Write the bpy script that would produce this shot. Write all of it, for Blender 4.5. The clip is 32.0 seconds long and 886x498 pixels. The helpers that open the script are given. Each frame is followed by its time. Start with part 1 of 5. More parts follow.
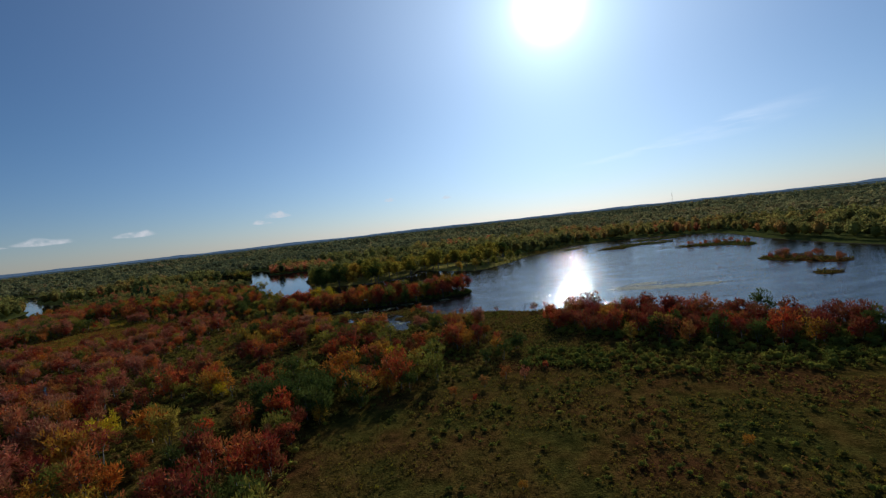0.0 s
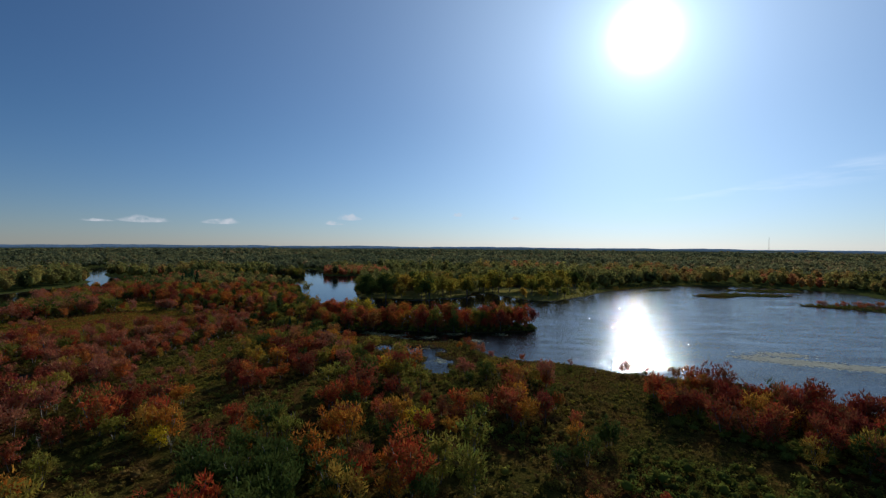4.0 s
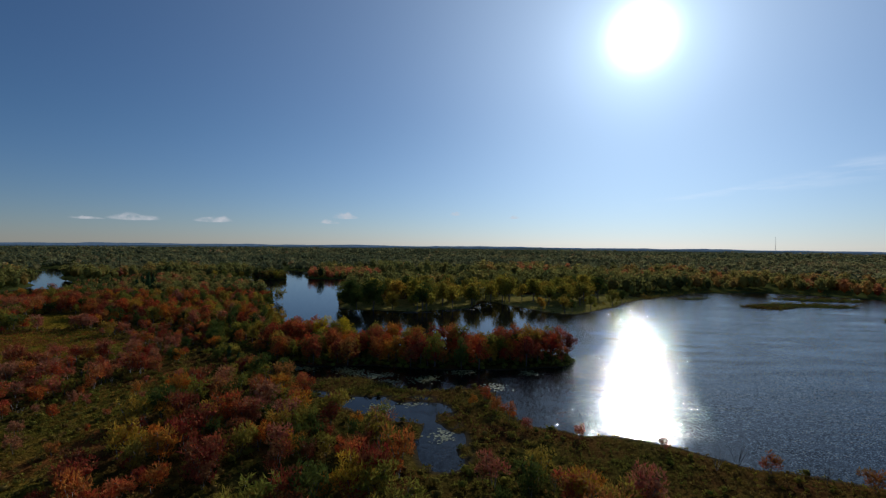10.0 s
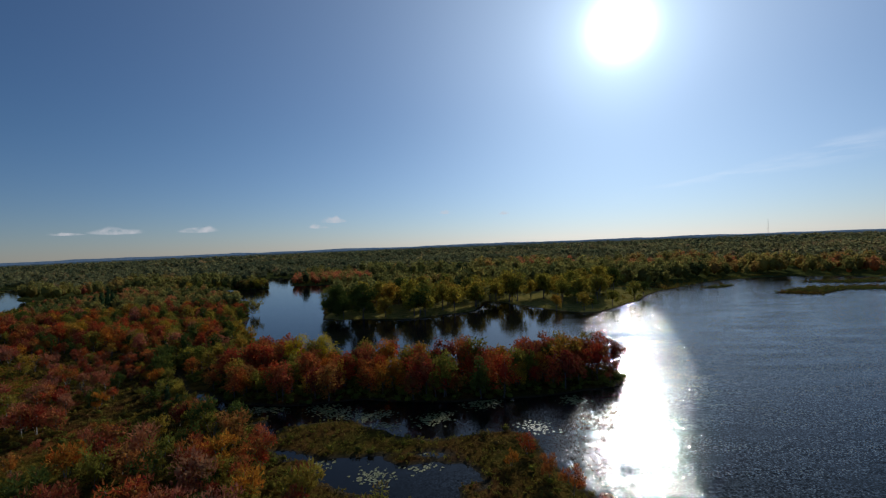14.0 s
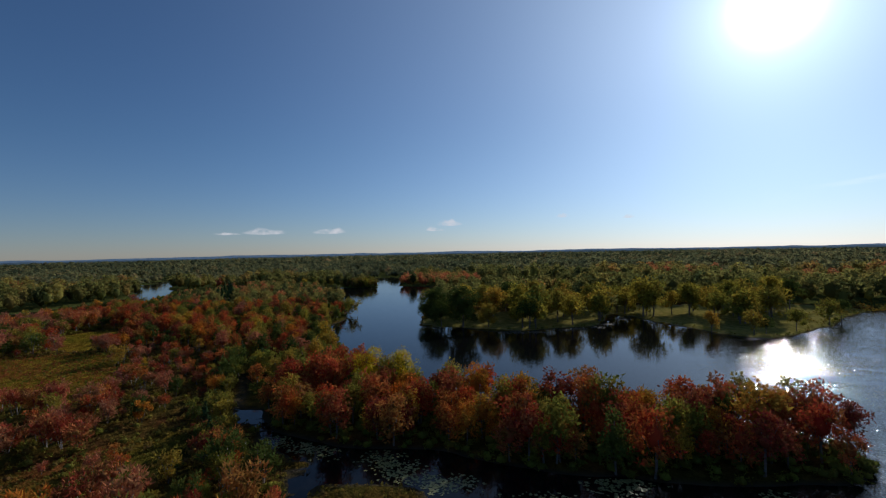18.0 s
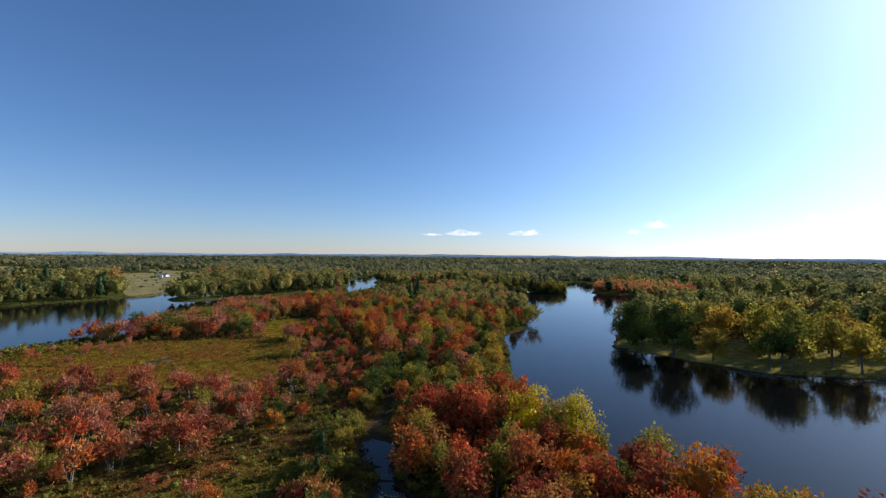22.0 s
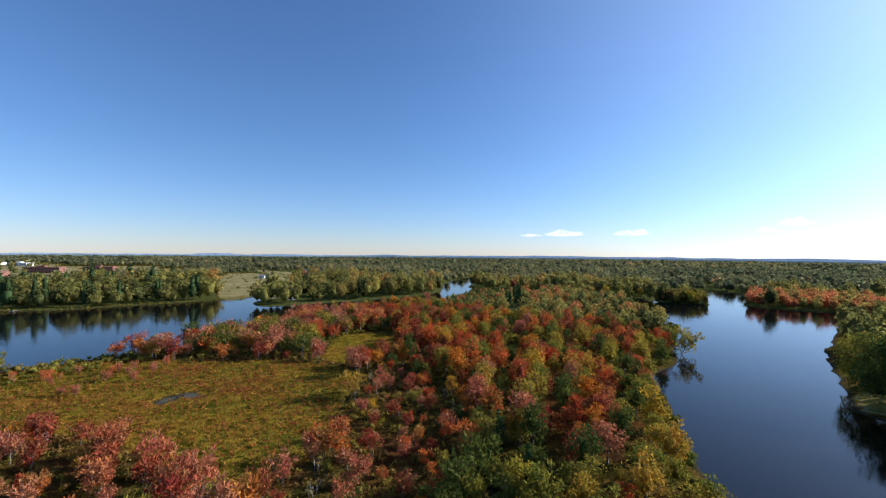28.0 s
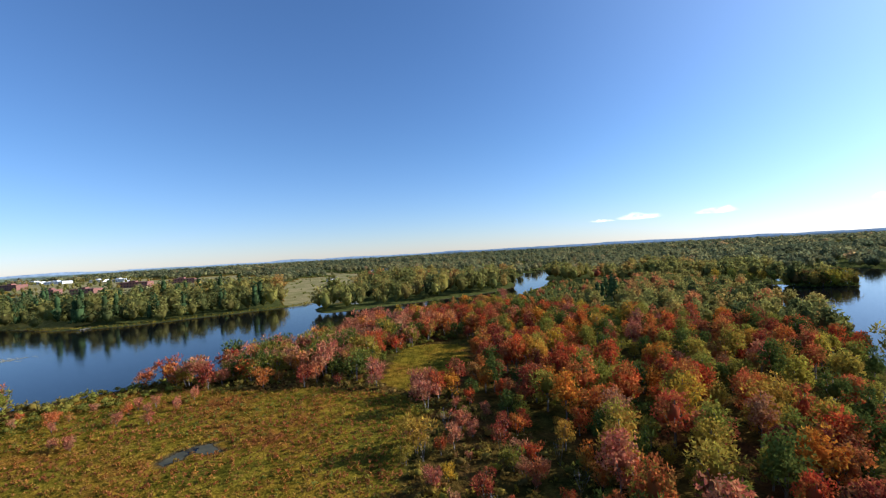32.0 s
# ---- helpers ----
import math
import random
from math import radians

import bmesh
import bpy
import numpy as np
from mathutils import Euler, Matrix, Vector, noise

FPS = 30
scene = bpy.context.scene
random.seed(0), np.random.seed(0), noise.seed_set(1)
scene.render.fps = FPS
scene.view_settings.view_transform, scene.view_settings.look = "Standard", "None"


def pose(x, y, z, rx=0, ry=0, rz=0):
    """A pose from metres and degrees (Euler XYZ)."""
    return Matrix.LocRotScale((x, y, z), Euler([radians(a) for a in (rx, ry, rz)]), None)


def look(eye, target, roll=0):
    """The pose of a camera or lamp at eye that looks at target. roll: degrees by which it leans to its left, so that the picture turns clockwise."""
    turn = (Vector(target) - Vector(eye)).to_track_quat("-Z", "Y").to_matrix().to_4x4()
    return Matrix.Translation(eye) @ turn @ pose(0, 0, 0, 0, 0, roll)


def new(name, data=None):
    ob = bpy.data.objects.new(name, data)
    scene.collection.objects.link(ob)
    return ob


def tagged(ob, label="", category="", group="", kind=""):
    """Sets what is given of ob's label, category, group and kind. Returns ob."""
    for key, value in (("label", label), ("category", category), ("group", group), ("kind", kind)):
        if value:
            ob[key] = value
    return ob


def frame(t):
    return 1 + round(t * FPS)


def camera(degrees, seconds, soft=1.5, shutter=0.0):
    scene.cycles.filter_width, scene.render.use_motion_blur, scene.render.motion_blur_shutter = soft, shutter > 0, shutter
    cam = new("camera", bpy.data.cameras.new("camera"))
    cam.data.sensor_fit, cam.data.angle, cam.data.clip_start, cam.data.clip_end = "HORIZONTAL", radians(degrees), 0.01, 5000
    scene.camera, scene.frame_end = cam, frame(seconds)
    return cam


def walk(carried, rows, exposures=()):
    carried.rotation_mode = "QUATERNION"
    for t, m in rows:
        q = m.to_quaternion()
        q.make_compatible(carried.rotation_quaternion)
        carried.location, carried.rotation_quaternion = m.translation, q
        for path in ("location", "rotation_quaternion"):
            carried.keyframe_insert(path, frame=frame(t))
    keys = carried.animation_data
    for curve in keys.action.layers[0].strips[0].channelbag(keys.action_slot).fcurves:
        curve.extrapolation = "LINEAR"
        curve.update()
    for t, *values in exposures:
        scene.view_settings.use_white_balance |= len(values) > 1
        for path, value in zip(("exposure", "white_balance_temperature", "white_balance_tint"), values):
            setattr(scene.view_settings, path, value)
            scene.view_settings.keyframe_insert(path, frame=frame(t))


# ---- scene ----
cam = camera(89.6, 32.0, soft=1.2)
PATH = [
    (0, (0.00, 0.00, 43.48), (-0.067, 9.986, 42.923), -6.33),
    (0.5, (0.38, 6.36, 43.22), (-0.185, 16.332, 42.679), -4.35),
    (1, (0.73, 12.64, 42.84), (-0.252, 22.579, 42.329), -2.32),
    (1.5, (0.92, 18.76, 42.47), (-0.339, 28.669, 41.948), -0.91),
    (2, (0.93, 24.72, 42.19), (-0.461, 34.618, 41.774), -0.20),
    (2.5, (0.77, 30.57, 42.01), (-0.683, 40.460, 41.703), 0.19),
    (3, (0.44, 36.32, 41.81), (-1.026, 46.212, 41.564), 0.35),
    (3.5, (-0.14, 42.04, 41.63), (-1.601, 51.928, 41.451), 0.39),
    (4, (-0.89, 47.75, 41.55), (-2.356, 57.639, 41.453), 0.39),
    (4.5, (-1.65, 53.40, 41.43), (-3.114, 63.293, 41.379), 0.51),
    (6.5, (-5.15, 74.62, 42.07), (-6.594, 84.519, 41.988), 0.56),
    (7, (-6.03, 79.80, 42.07), (-7.464, 89.695, 41.988), 0.50),
    (7.5, (-7.00, 84.91, 41.97), (-8.427, 94.809, 41.895), 0.69),
    (8, (-7.95, 89.94, 41.88), (-9.366, 99.836, 41.803), 0.74),
    (8.5, (-8.85, 94.80, 41.87), (-10.258, 104.698, 41.788), 0.74),
    (9, (-9.82, 99.51, 41.95), (-11.219, 109.406, 41.852), 0.61),
    (9.5, (-10.88, 104.11, 41.94), (-12.288, 114.009, 41.837), 0.68),
    (10, (-12.03, 108.73, 41.84), (-13.431, 118.628, 41.728), 0.58),
    (10.5, (-13.24, 113.43, 41.68), (-14.621, 123.336, 41.562), 0.41),
    (11, (-14.42, 118.18, 41.40), (-15.780, 128.090, 41.282), 0.17),
    (11.5, (-15.65, 122.92, 41.04), (-16.989, 132.829, 40.924), -0.02),
    (12, (-16.96, 127.62, 40.74), (-18.235, 137.537, 40.616), -0.90),
    (12.5, (-18.21, 132.25, 40.42), (-19.423, 142.176, 40.293), -1.69),
    (13, (-19.34, 136.80, 40.07), (-20.514, 146.730, 39.941), -2.09),
    (13.5, (-20.33, 141.29, 39.73), (-21.497, 151.221, 39.596), -2.17),
    (15.5, (-22.76, 157.98, 38.30), (-24.383, 167.850, 38.213), -3.28),
    (16, (-23.57, 162.54, 38.02), (-25.435, 172.360, 37.951), -3.60),
    (16.5, (-24.32, 167.14, 37.68), (-26.348, 176.933, 37.625), -3.62),
    (17, (-24.77, 171.74, 37.31), (-27.149, 181.453, 37.261), -2.80),
    (17.5, (-25.04, 176.23, 36.91), (-27.966, 185.789, 36.900), -1.80),
    (18, (-25.30, 180.63, 36.53), (-28.963, 189.935, 36.559), -1.17),
    (18.5, (-25.85, 184.83, 36.25), (-30.218, 193.826, 36.311), -0.87),
    (19, (-26.64, 188.75, 36.09), (-31.610, 197.427, 36.162), -0.62),
    (19.5, (-27.64, 192.46, 36.02), (-33.140, 200.812, 36.115), -0.34),
    (20, (-28.91, 196.10, 36.01), (-34.885, 204.123, 36.099), -0.20),
    (20.5, (-30.52, 199.57, 36.06), (-36.790, 207.366, 36.147), -0.23),
    (21, (-32.32, 202.95, 36.11), (-38.912, 210.477, 36.202), -0.34),
    (21.5, (-34.45, 206.32, 36.16), (-41.358, 213.551, 36.258), -0.20),
    (22, (-36.74, 209.72, 36.13), (-43.945, 216.661, 36.229), 0.52),
    (22.5, (-39.29, 213.07, 36.07), (-46.747, 219.734, 36.183), 1.34),
    (23, (-42.13, 216.23, 36.02), (-49.797, 222.646, 36.124), 1.62),
    (23.5, (-45.18, 219.13, 35.93), (-53.017, 225.337, 36.028), 1.40),
    (24, (-48.30, 221.76, 35.81), (-56.281, 227.785, 35.919), 0.70),
    (24.5, (-51.52, 224.22, 35.70), (-59.586, 230.119, 35.812), -0.01),
    (25, (-54.82, 226.62, 35.61), (-62.948, 232.455, 35.721), -0.33),
    (25.5, (-58.18, 229.09, 35.64), (-66.326, 234.894, 35.752), -0.61),
    (27.5, (-73.85, 239.18, 35.91), (-82.258, 244.598, 36.003), -0.44),
    (28, (-77.67, 241.84, 35.87), (-86.199, 247.060, 35.982), 0.52),
    (28.5, (-81.62, 244.39, 35.81), (-90.298, 249.362, 35.926), 1.15),
    (29, (-85.55, 246.86, 35.69), (-94.493, 251.338, 35.803), 1.16),
    (29.5, (-89.43, 248.99, 35.49), (-98.557, 253.076, 35.593), 0.71),
    (30, (-93.46, 250.88, 35.23), (-102.728, 254.621, 35.343), -0.02),
    (30.5, (-97.61, 252.58, 34.98), (-106.979, 256.057, 35.100), -1.15),
    (31, (-101.96, 254.08, 34.80), (-111.376, 257.457, 34.907), -2.24),
    (31.5, (-106.54, 255.41, 34.63), (-115.900, 258.934, 34.715), -3.09),
    (32, (-111.26, 256.56, 34.49), (-120.470, 260.470, 34.517), -3.15),
]
EXPOSURES = [(0.0, -0.38, 5800, 10), (4.0, -0.42, 5650, 9), (9.0, -0.58, 5750, 10), (17.0, -0.5, 5900, 12), (19.5, 0.03, 5850, 13), (22.0, 0.64, 5850, 15), (25.0, 0.85, 5850, 15), (28.0, 0.93, 5850, 15), (32.0, 1.02, 5800, 14)]
walk(cam, [(t, look(eye, target, roll)) for t, eye, target, roll in PATH], EXPOSURES)

# ---------------------------------------------------------------- sky and sun
SUN_AZ, SUN_EL = 15.6, 23.2      # degrees clockwise from +y, and above the horizon
sun_way = Vector((math.sin(radians(SUN_AZ)) * math.cos(radians(SUN_EL)),
                  math.cos(radians(SUN_AZ)) * math.cos(radians(SUN_EL)), math.sin(radians(SUN_EL))))
world = bpy.data.worlds.new("sky")
scene.world = world
world.use_nodes = True
wn, wl = world.node_tree.nodes, world.node_tree.links
wn.clear()
sky = wn.new("ShaderNodeTexSky")
sky.sky_type, sky.sun_disc = "NISHITA", False
sky.sun_elevation, sky.sun_rotation = radians(SUN_EL), radians(SUN_AZ)
sky.air_density, sky.dust_density, sky.ozone_density = 1.0, 0.05, 4.5
bg_sky = wn.new("ShaderNodeBackground")
bg_sky.inputs["Strength"].default_value = 0.068
# the low sky is paler and bluer than clean air would make it
up = wn.new("ShaderNodeTexCoord")
upz = wn.new("ShaderNodeSeparateXYZ")
wl.new(up.outputs["Generated"], upz.inputs[0])
band = wn.new("ShaderNodeValToRGB")
band.color_ramp.elements[0].position, band.color_ramp.elements[0].color = 0.0, (1.0, 1.0, 1.14, 1)
band.color_ramp.elements[1].position, band.color_ramp.elements[1].color = 0.22, (0.92, 1.0, 1.07, 1)
wl.new(upz.outputs["Z"], band.inputs[0])
tinted = wn.new("ShaderNodeMix")
tinted.data_type, tinted.blend_type = "RGBA", "MULTIPLY"
tinted.inputs["Factor"].default_value = 1.0
wl.new(sky.outputs[0], tinted.inputs[6]); wl.new(band.outputs[0], tinted.inputs[7])
wl.new(tinted.outputs[2], bg_sky.inputs["Color"])
# the bright disc of the sun and the aureole round it
tc = wn.new("ShaderNodeTexCoord")
nrm = wn.new("ShaderNodeVectorMath"); nrm.operation = "NORMALIZE"
wl.new(tc.outputs["Generated"], nrm.inputs[0])
dot = wn.new("ShaderNodeVectorMath"); dot.operation = "DOT_PRODUCT"
wl.new(nrm.outputs[0], dot.inputs[0])
dot.inputs[1].default_value = sun_way
pos = wn.new("ShaderNodeMath"); pos.operation = "MAXIMUM"
wl.new(dot.outputs["Value"], pos.inputs[0]); pos.inputs[1].default_value = 0.0
total = None
for power, gain in ((1200.0, 5.0), (150.0, 0.6), (20.0, 0.48), (4.0, 0.28)):
    pw = wn.new("ShaderNodeMath"); pw.operation = "POWER"
    wl.new(pos.outputs[0], pw.inputs[0]); pw.inputs[1].default_value = power
    mu = wn.new("ShaderNodeMath"); mu.operation = "MULTIPLY_ADD"
    wl.new(pw.outputs[0], mu.inputs[0]); mu.inputs[1].default_value = gain
    if total is None:
        mu.inputs[2].default_value = 0.0
    else:
        wl.new(total.outputs[0], mu.inputs[2])
    total = mu
# bright haze lying low over the horizon under the sun
low_sky = wn.new("ShaderNodeMapRange")
low_sky.inputs[1].default_value, low_sky.inputs[2].default_value, low_sky.inputs[3].default_value, low_sky.inputs[4].default_value = 0.0, 0.30, 1.0, 0.0
low_sky.interpolation_type = "SMOOTHSTEP"
wl.new(upz.outputs["Z"], low_sky.inputs[0])
toward = wn.new("ShaderNodeMath"); toward.operation = "POWER"
wl.new(pos.outputs[0], toward.inputs[0]); toward.inputs[1].default_value = 7.0
haze = wn.new("ShaderNodeMath"); haze.operation = "MULTIPLY"
wl.new(low_sky.outputs[0], haze.inputs[0]); wl.new(toward.outputs[0], haze.inputs[1])
bg_haze = wn.new("ShaderNodeBackground")
bg_haze.inputs["Color"].default_value = (0.21, 0.213, 0.185, 1)
wl.new(haze.outputs[0], bg_haze.inputs["Strength"])
bg_sun = wn.new("ShaderNodeBackground")
bg_sun.inputs["Color"].default_value = (0.85, 0.96, 0.98, 1)
wl.new(total.outputs[0], bg_sun.inputs["Strength"])
both = wn.new("ShaderNodeAddShader")
wl.new(bg_sky.outputs[0], both.inputs[0]); wl.new(bg_sun.outputs[0], both.inputs[1])
all_sky = wn.new("ShaderNodeAddShader")
wl.new(both.outputs[0], all_sky.inputs[0]); wl.new(bg_haze.outputs[0], all_sky.inputs[1])
wout = wn.new("ShaderNodeOutputWorld")
wl.new(all_sky.outputs[0], wout.inputs["Surface"])

sun = new("sun", bpy.data.lights.new("sun", "SUN"))
sun.data.energy, sun.data.angle, sun.data.color = 3.6, radians(0.6), (1.0, 0.93, 0.82)
sun.matrix_world = look(sun_way * 100, (0, 0, 0))

# ---------------------------------------------------------------- helpers
rng = np.random.default_rng(7)
LATTICE = np.random.default_rng(3).random((8, 256, 256))


def vnoise(x, y, size, layer=0):
    """Smooth value noise, 0 to 1, with lumps of the given size in metres."""
    u, v = np.asarray(x, float) / size + 100, np.asarray(y, float) / size + 100
    i, j = np.floor(u).astype(int), np.floor(v).astype(int)
    a, b = u - i, v - j
    a, b = a * a * (3 - 2 * a), b * b * (3 - 2 * b)
    g = LATTICE[layer % 8]
    i, j, i1, j1 = i & 255, j & 255, (i + 1) & 255, (j + 1) & 255
    return (g[i, j] * (1 - a) + g[i1, j] * a) * (1 - b) + (g[i, j1] * (1 - a) + g[i1, j1] * a) * b


def smooth(points, steps=5):
    """A closed rounded outline through the points."""
    p = np.array(points, float)
    a, b, c, d = np.roll(p, 1, 0), p, np.roll(p, -1, 0), np.roll(p, -2, 0)
    out = []
    for k in range(steps):
        t = k / steps
        out.append(0.5 * (2 * b + (c - a) * t + (2 * a - 5 * b + 4 * c - d) * t * t + (3 * b - 3 * c + d - a) * t ** 3))
    return np.stack(out, 1).reshape(-1, 2)


def inside(poly, x, y):
    hit = np.zeros(np.shape(x), bool)
    p, q = np.asarray(poly, float), np.roll(np.asarray(poly, float), -1, 0)
    for (x0, y0), (x1, y1) in zip(p, q):
        if y0 == y1:
            continue
        hit ^= ((y0 > y) != (y1 > y)) & (x < (x1 - x0) * (y - y0) / (y1 - y0) + x0)
    return hit


def edge_distance(poly, x, y):
    best = np.full(np.shape(x), 1e9)
    p, q = np.asarray(poly, float), np.roll(np.asarray(poly, float), -1, 0)
    for (x0, y0), (x1, y1) in zip(p, q):
        dx, dy = x1 - x0, y1 - y0
        t = np.clip(((x - x0) * dx + (y - y0) * dy) / (dx * dx + dy * dy + 1e-9), 0, 1)
        best = np.minimum(best, (x - x0 - t * dx) ** 2 + (y - y0 - t * dy) ** 2)
    return np.sqrt(best)


def line_distance(points, x, y):
    best = np.full(np.shape(x), 1e9)
    for (x0, y0), (x1, y1) in zip(points[:-1], points[1:]):
        dx, dy = x1 - x0, y1 - y0
        t = np.clip(((x - x0) * dx + (y - y0) * dy) / (dx * dx + dy * dy + 1e-9), 0, 1)
        best = np.minimum(best, (x - x0 - t * dx) ** 2 + (y - y0 - t * dy) ** 2)
    return np.sqrt(best)


def fast_mesh(name, verts, faces, attrs=(), smooth_faces=False):
    """A mesh from arrays; faces is an n x 3 or n x 4 array."""
    me = bpy.data.meshes.new(name)
    verts, faces = np.ascontiguousarray(verts, np.float32), np.ascontiguousarray(faces, np.int32)
    n, k = faces.shape
    me.vertices.add(len(verts)); me.vertices.foreach_set("co", verts.ravel())
    me.loops.add(n * k); me.loops.foreach_set("vertex_index", faces.ravel())
    me.polygons.add(n)
    me.polygons.foreach_set("loop_start", np.arange(0, n * k, k, dtype=np.int32))
    if smooth_faces:
        me.polygons.foreach_set("use_smooth", np.ones(n, bool))
    for key, values in attrs:
        at = me.attributes.new(key, "FLOAT", "POINT")
        at.data.foreach_set("value", np.ascontiguousarray(values, np.float32))
    me.update(calc_edges=True)
    return me


def part(name, data, material, parent=None, label=""):
    """One mesh object, under its thing."""
    if isinstance(data, bmesh.types.BMesh):
        me = bpy.data.meshes.new(name)
        data.to_mesh(me)
        data.free()
        data = me
    ob = new(name, data)
    if material and not data.materials:
        data.materials.append(material)
    if parent:
        ob.parent = parent
    return tagged(ob, label=label)


# ---------------------------------------------------------------- materials
def material(name):
    m = bpy.data.materials.new(name)
    m.use_nodes = True
    nt = m.node_tree
    nt.nodes.clear()
    out = nt.nodes.new("ShaderNodeOutputMaterial")
    return m, nt.nodes, nt.links, out


def ramp(nodes, stops, mode="LINEAR"):
    r = nodes.new("ShaderNodeValToRGB")
    r.color_ramp.interpolation = mode
    e = r.color_ramp.elements
    while len(e) < len(stops):
        e.new(0.5)
    for k, (at, col) in enumerate(stops):
        e[k].position, e[k].color = at, (*col, 1)
    return r


def mix(nodes, links, fac, a, b, how="MIX"):
    m = nodes.new("ShaderNodeMix")
    m.data_type, m.blend_type = "RGBA", how
    for sock, v in ((m.inputs[0], fac), (m.inputs[6], a), (m.inputs[7], b)):
        if isinstance(v, (int, float)):
            sock.default_value = v
        elif isinstance(v, tuple):
            sock.default_value = (*v, 1)
        else:
            links.new(v, sock)
    return m.outputs[2]


def noise_tex(nodes, links, scale, detail=3.0, coords=None, rough=0.55):
    t = nodes.new("ShaderNodeTexNoise")
    t.inputs["Scale"].default_value, t.inputs["Detail"].default_value, t.inputs["Roughness"].default_value = scale, detail, rough
    if coords is not None:
        links.new(coords, t.inputs["Vector"])
    return t


def leaf_material(name, stops, second, amount=0.5, translucent=0.35, tone=False, size=0.35):
    """Leaves: a colour for each tree along the stops, patches of a second colour in the crown, a little spread from leaf to leaf."""
    m, n, l, out = material(name)
    if tone:
        src = n.new("ShaderNodeAttribute"); src.attribute_name = "tone"
        value = src.outputs["Fac"]
    else:
        src = n.new("ShaderNodeObjectInfo")
        value = src.outputs["Random"]
    r = ramp(n, stops)
    l.new(value, r.inputs[0])
    geo = n.new("ShaderNodeNewGeometry")
    patch = noise_tex(n, l, size, 2.0, geo.outputs["Position"])
    pr = ramp(n, ((0.42, (0, 0, 0)), (0.68, (amount, amount, amount))))
    l.new(patch.outputs["Fac"], pr.inputs[0])
    col = mix(n, l, pr.outputs[0], r.outputs[0], second)
    hsv = n.new("ShaderNodeHueSaturation")
    l.new(col, hsv.inputs["Color"])
    spread = n.new("ShaderNodeMapRange")
    l.new(geo.outputs["Random Per Island"], spread.inputs[0])
    spread.inputs[3].default_value, spread.inputs[4].default_value = 0.7, 1.3
    l.new(spread.outputs[0], hsv.inputs["Value"])
    hue = n.new("ShaderNodeMapRange")
    l.new(geo.outputs["Random Per Island"], hue.inputs[0])
    hue.inputs[3].default_value, hue.inputs[4].default_value = 0.485, 0.515
    l.new(hue.outputs[0], hsv.inputs["Hue"])
    dif, tra, ms = n.new("ShaderNodeBsdfDiffuse"), n.new("ShaderNodeBsdfTranslucent"), n.new("ShaderNodeMixShader")
    l.new(hsv.outputs[0], dif.inputs[0]); l.new(hsv.outputs[0], tra.inputs[0])
    ms.inputs[0].default_value = translucent
    l.new(dif.outputs[0], ms.inputs[1]); l.new(tra.outputs[0], ms.inputs[2])
    l.new(ms.outputs[0], out.inputs["Surface"])
    return m


def plain_material(name, a, b, scale=2.0, roughness=0.8, bump=0.0, metal=0.0):
    """Two shades of one surface in coarse and fine mottling."""
    m, n, l, out = material(name)
    tcn = n.new("ShaderNodeTexCoord")
    t1, t2 = noise_tex(n, l, scale, 4.0, tcn.outputs["Object"]), noise_tex(n, l, scale * 7, 3.0, tcn.outputs["Object"])
    r = ramp(n, ((0.3, a), (0.7, b)))
    l.new(t1.outputs["Fac"], r.inputs[0])
    fine = ramp(n, ((0.3, (0.75, 0.75, 0.75)), (0.7, (1.15, 1.15, 1.15))))
    l.new(t2.outputs["Fac"], fine.inputs[0])
    col = mix(n, l, 1.0, r.outputs[0], fine.outputs[0], "MULTIPLY")
    p = n.new("ShaderNodeBsdfPrincipled")
    l.new(col, p.inputs["Base Color"])
    p.inputs["Roughness"].default_value, p.inputs["Metallic"].default_value = roughness, metal
    if bump:
        bp = n.new("ShaderNodeBump")
        bp.inputs["Strength"].default_value, bp.inputs["Distance"].default_value = bump, 0.05
        l.new(t2.outputs["Fac"], bp.inputs["Height"]); l.new(bp.outputs[0], p.inputs["Normal"])
    l.new(p.outputs[0], out.inputs["Surface"])
    return m


BARK = plain_material("bark", (0.10, 0.08, 0.065), (0.20, 0.17, 0.14), 3.0, 0.9, 0.4)
GREY_BARK = plain_material("grey_bark", (0.13, 0.115, 0.10), (0.24, 0.22, 0.195), 3.0, 0.9, 0.3)
RED_LEAF = leaf_material("red_leaf", ((0.0, (0.44, 0.07, 0.03)), (0.35, (0.60, 0.11, 0.03)), (0.6, (0.48, 0.12, 0.055)), (0.8, (0.62, 0.17, 0.035)), (1.0, (0.40, 0.18, 0.05))), (0.22, 0.14, 0.032), 0.8, 0.27)
ROSE_LEAF = leaf_material("rose_leaf", ((0.0, (0.44, 0.145, 0.085)), (0.4, (0.53, 0.155, 0.075)), (0.7, (0.42, 0.175, 0.085)), (0.9, (0.60, 0.15, 0.04)), (1.0, (0.58, 0.23, 0.04))), (0.28, 0.17, 0.075), 0.65, 0.26)
ORANGE_LEAF = leaf_material("orange_leaf", ((0.0, (0.60, 0.17, 0.025)), (0.5, (0.60, 0.25, 0.03)), (0.8, (0.46, 0.26, 0.04)), (1.0, (0.60, 0.36, 0.03))), (0.22, 0.18, 0.03), 0.7, 0.28)
MAROON_LEAF = leaf_material("maroon_leaf", ((0.0, (0.26, 0.05, 0.03)), (0.5, (0.36, 0.065, 0.032)), (1.0, (0.34, 0.10, 0.04))), (0.17, 0.11, 0.04), 0.7, 0.22)
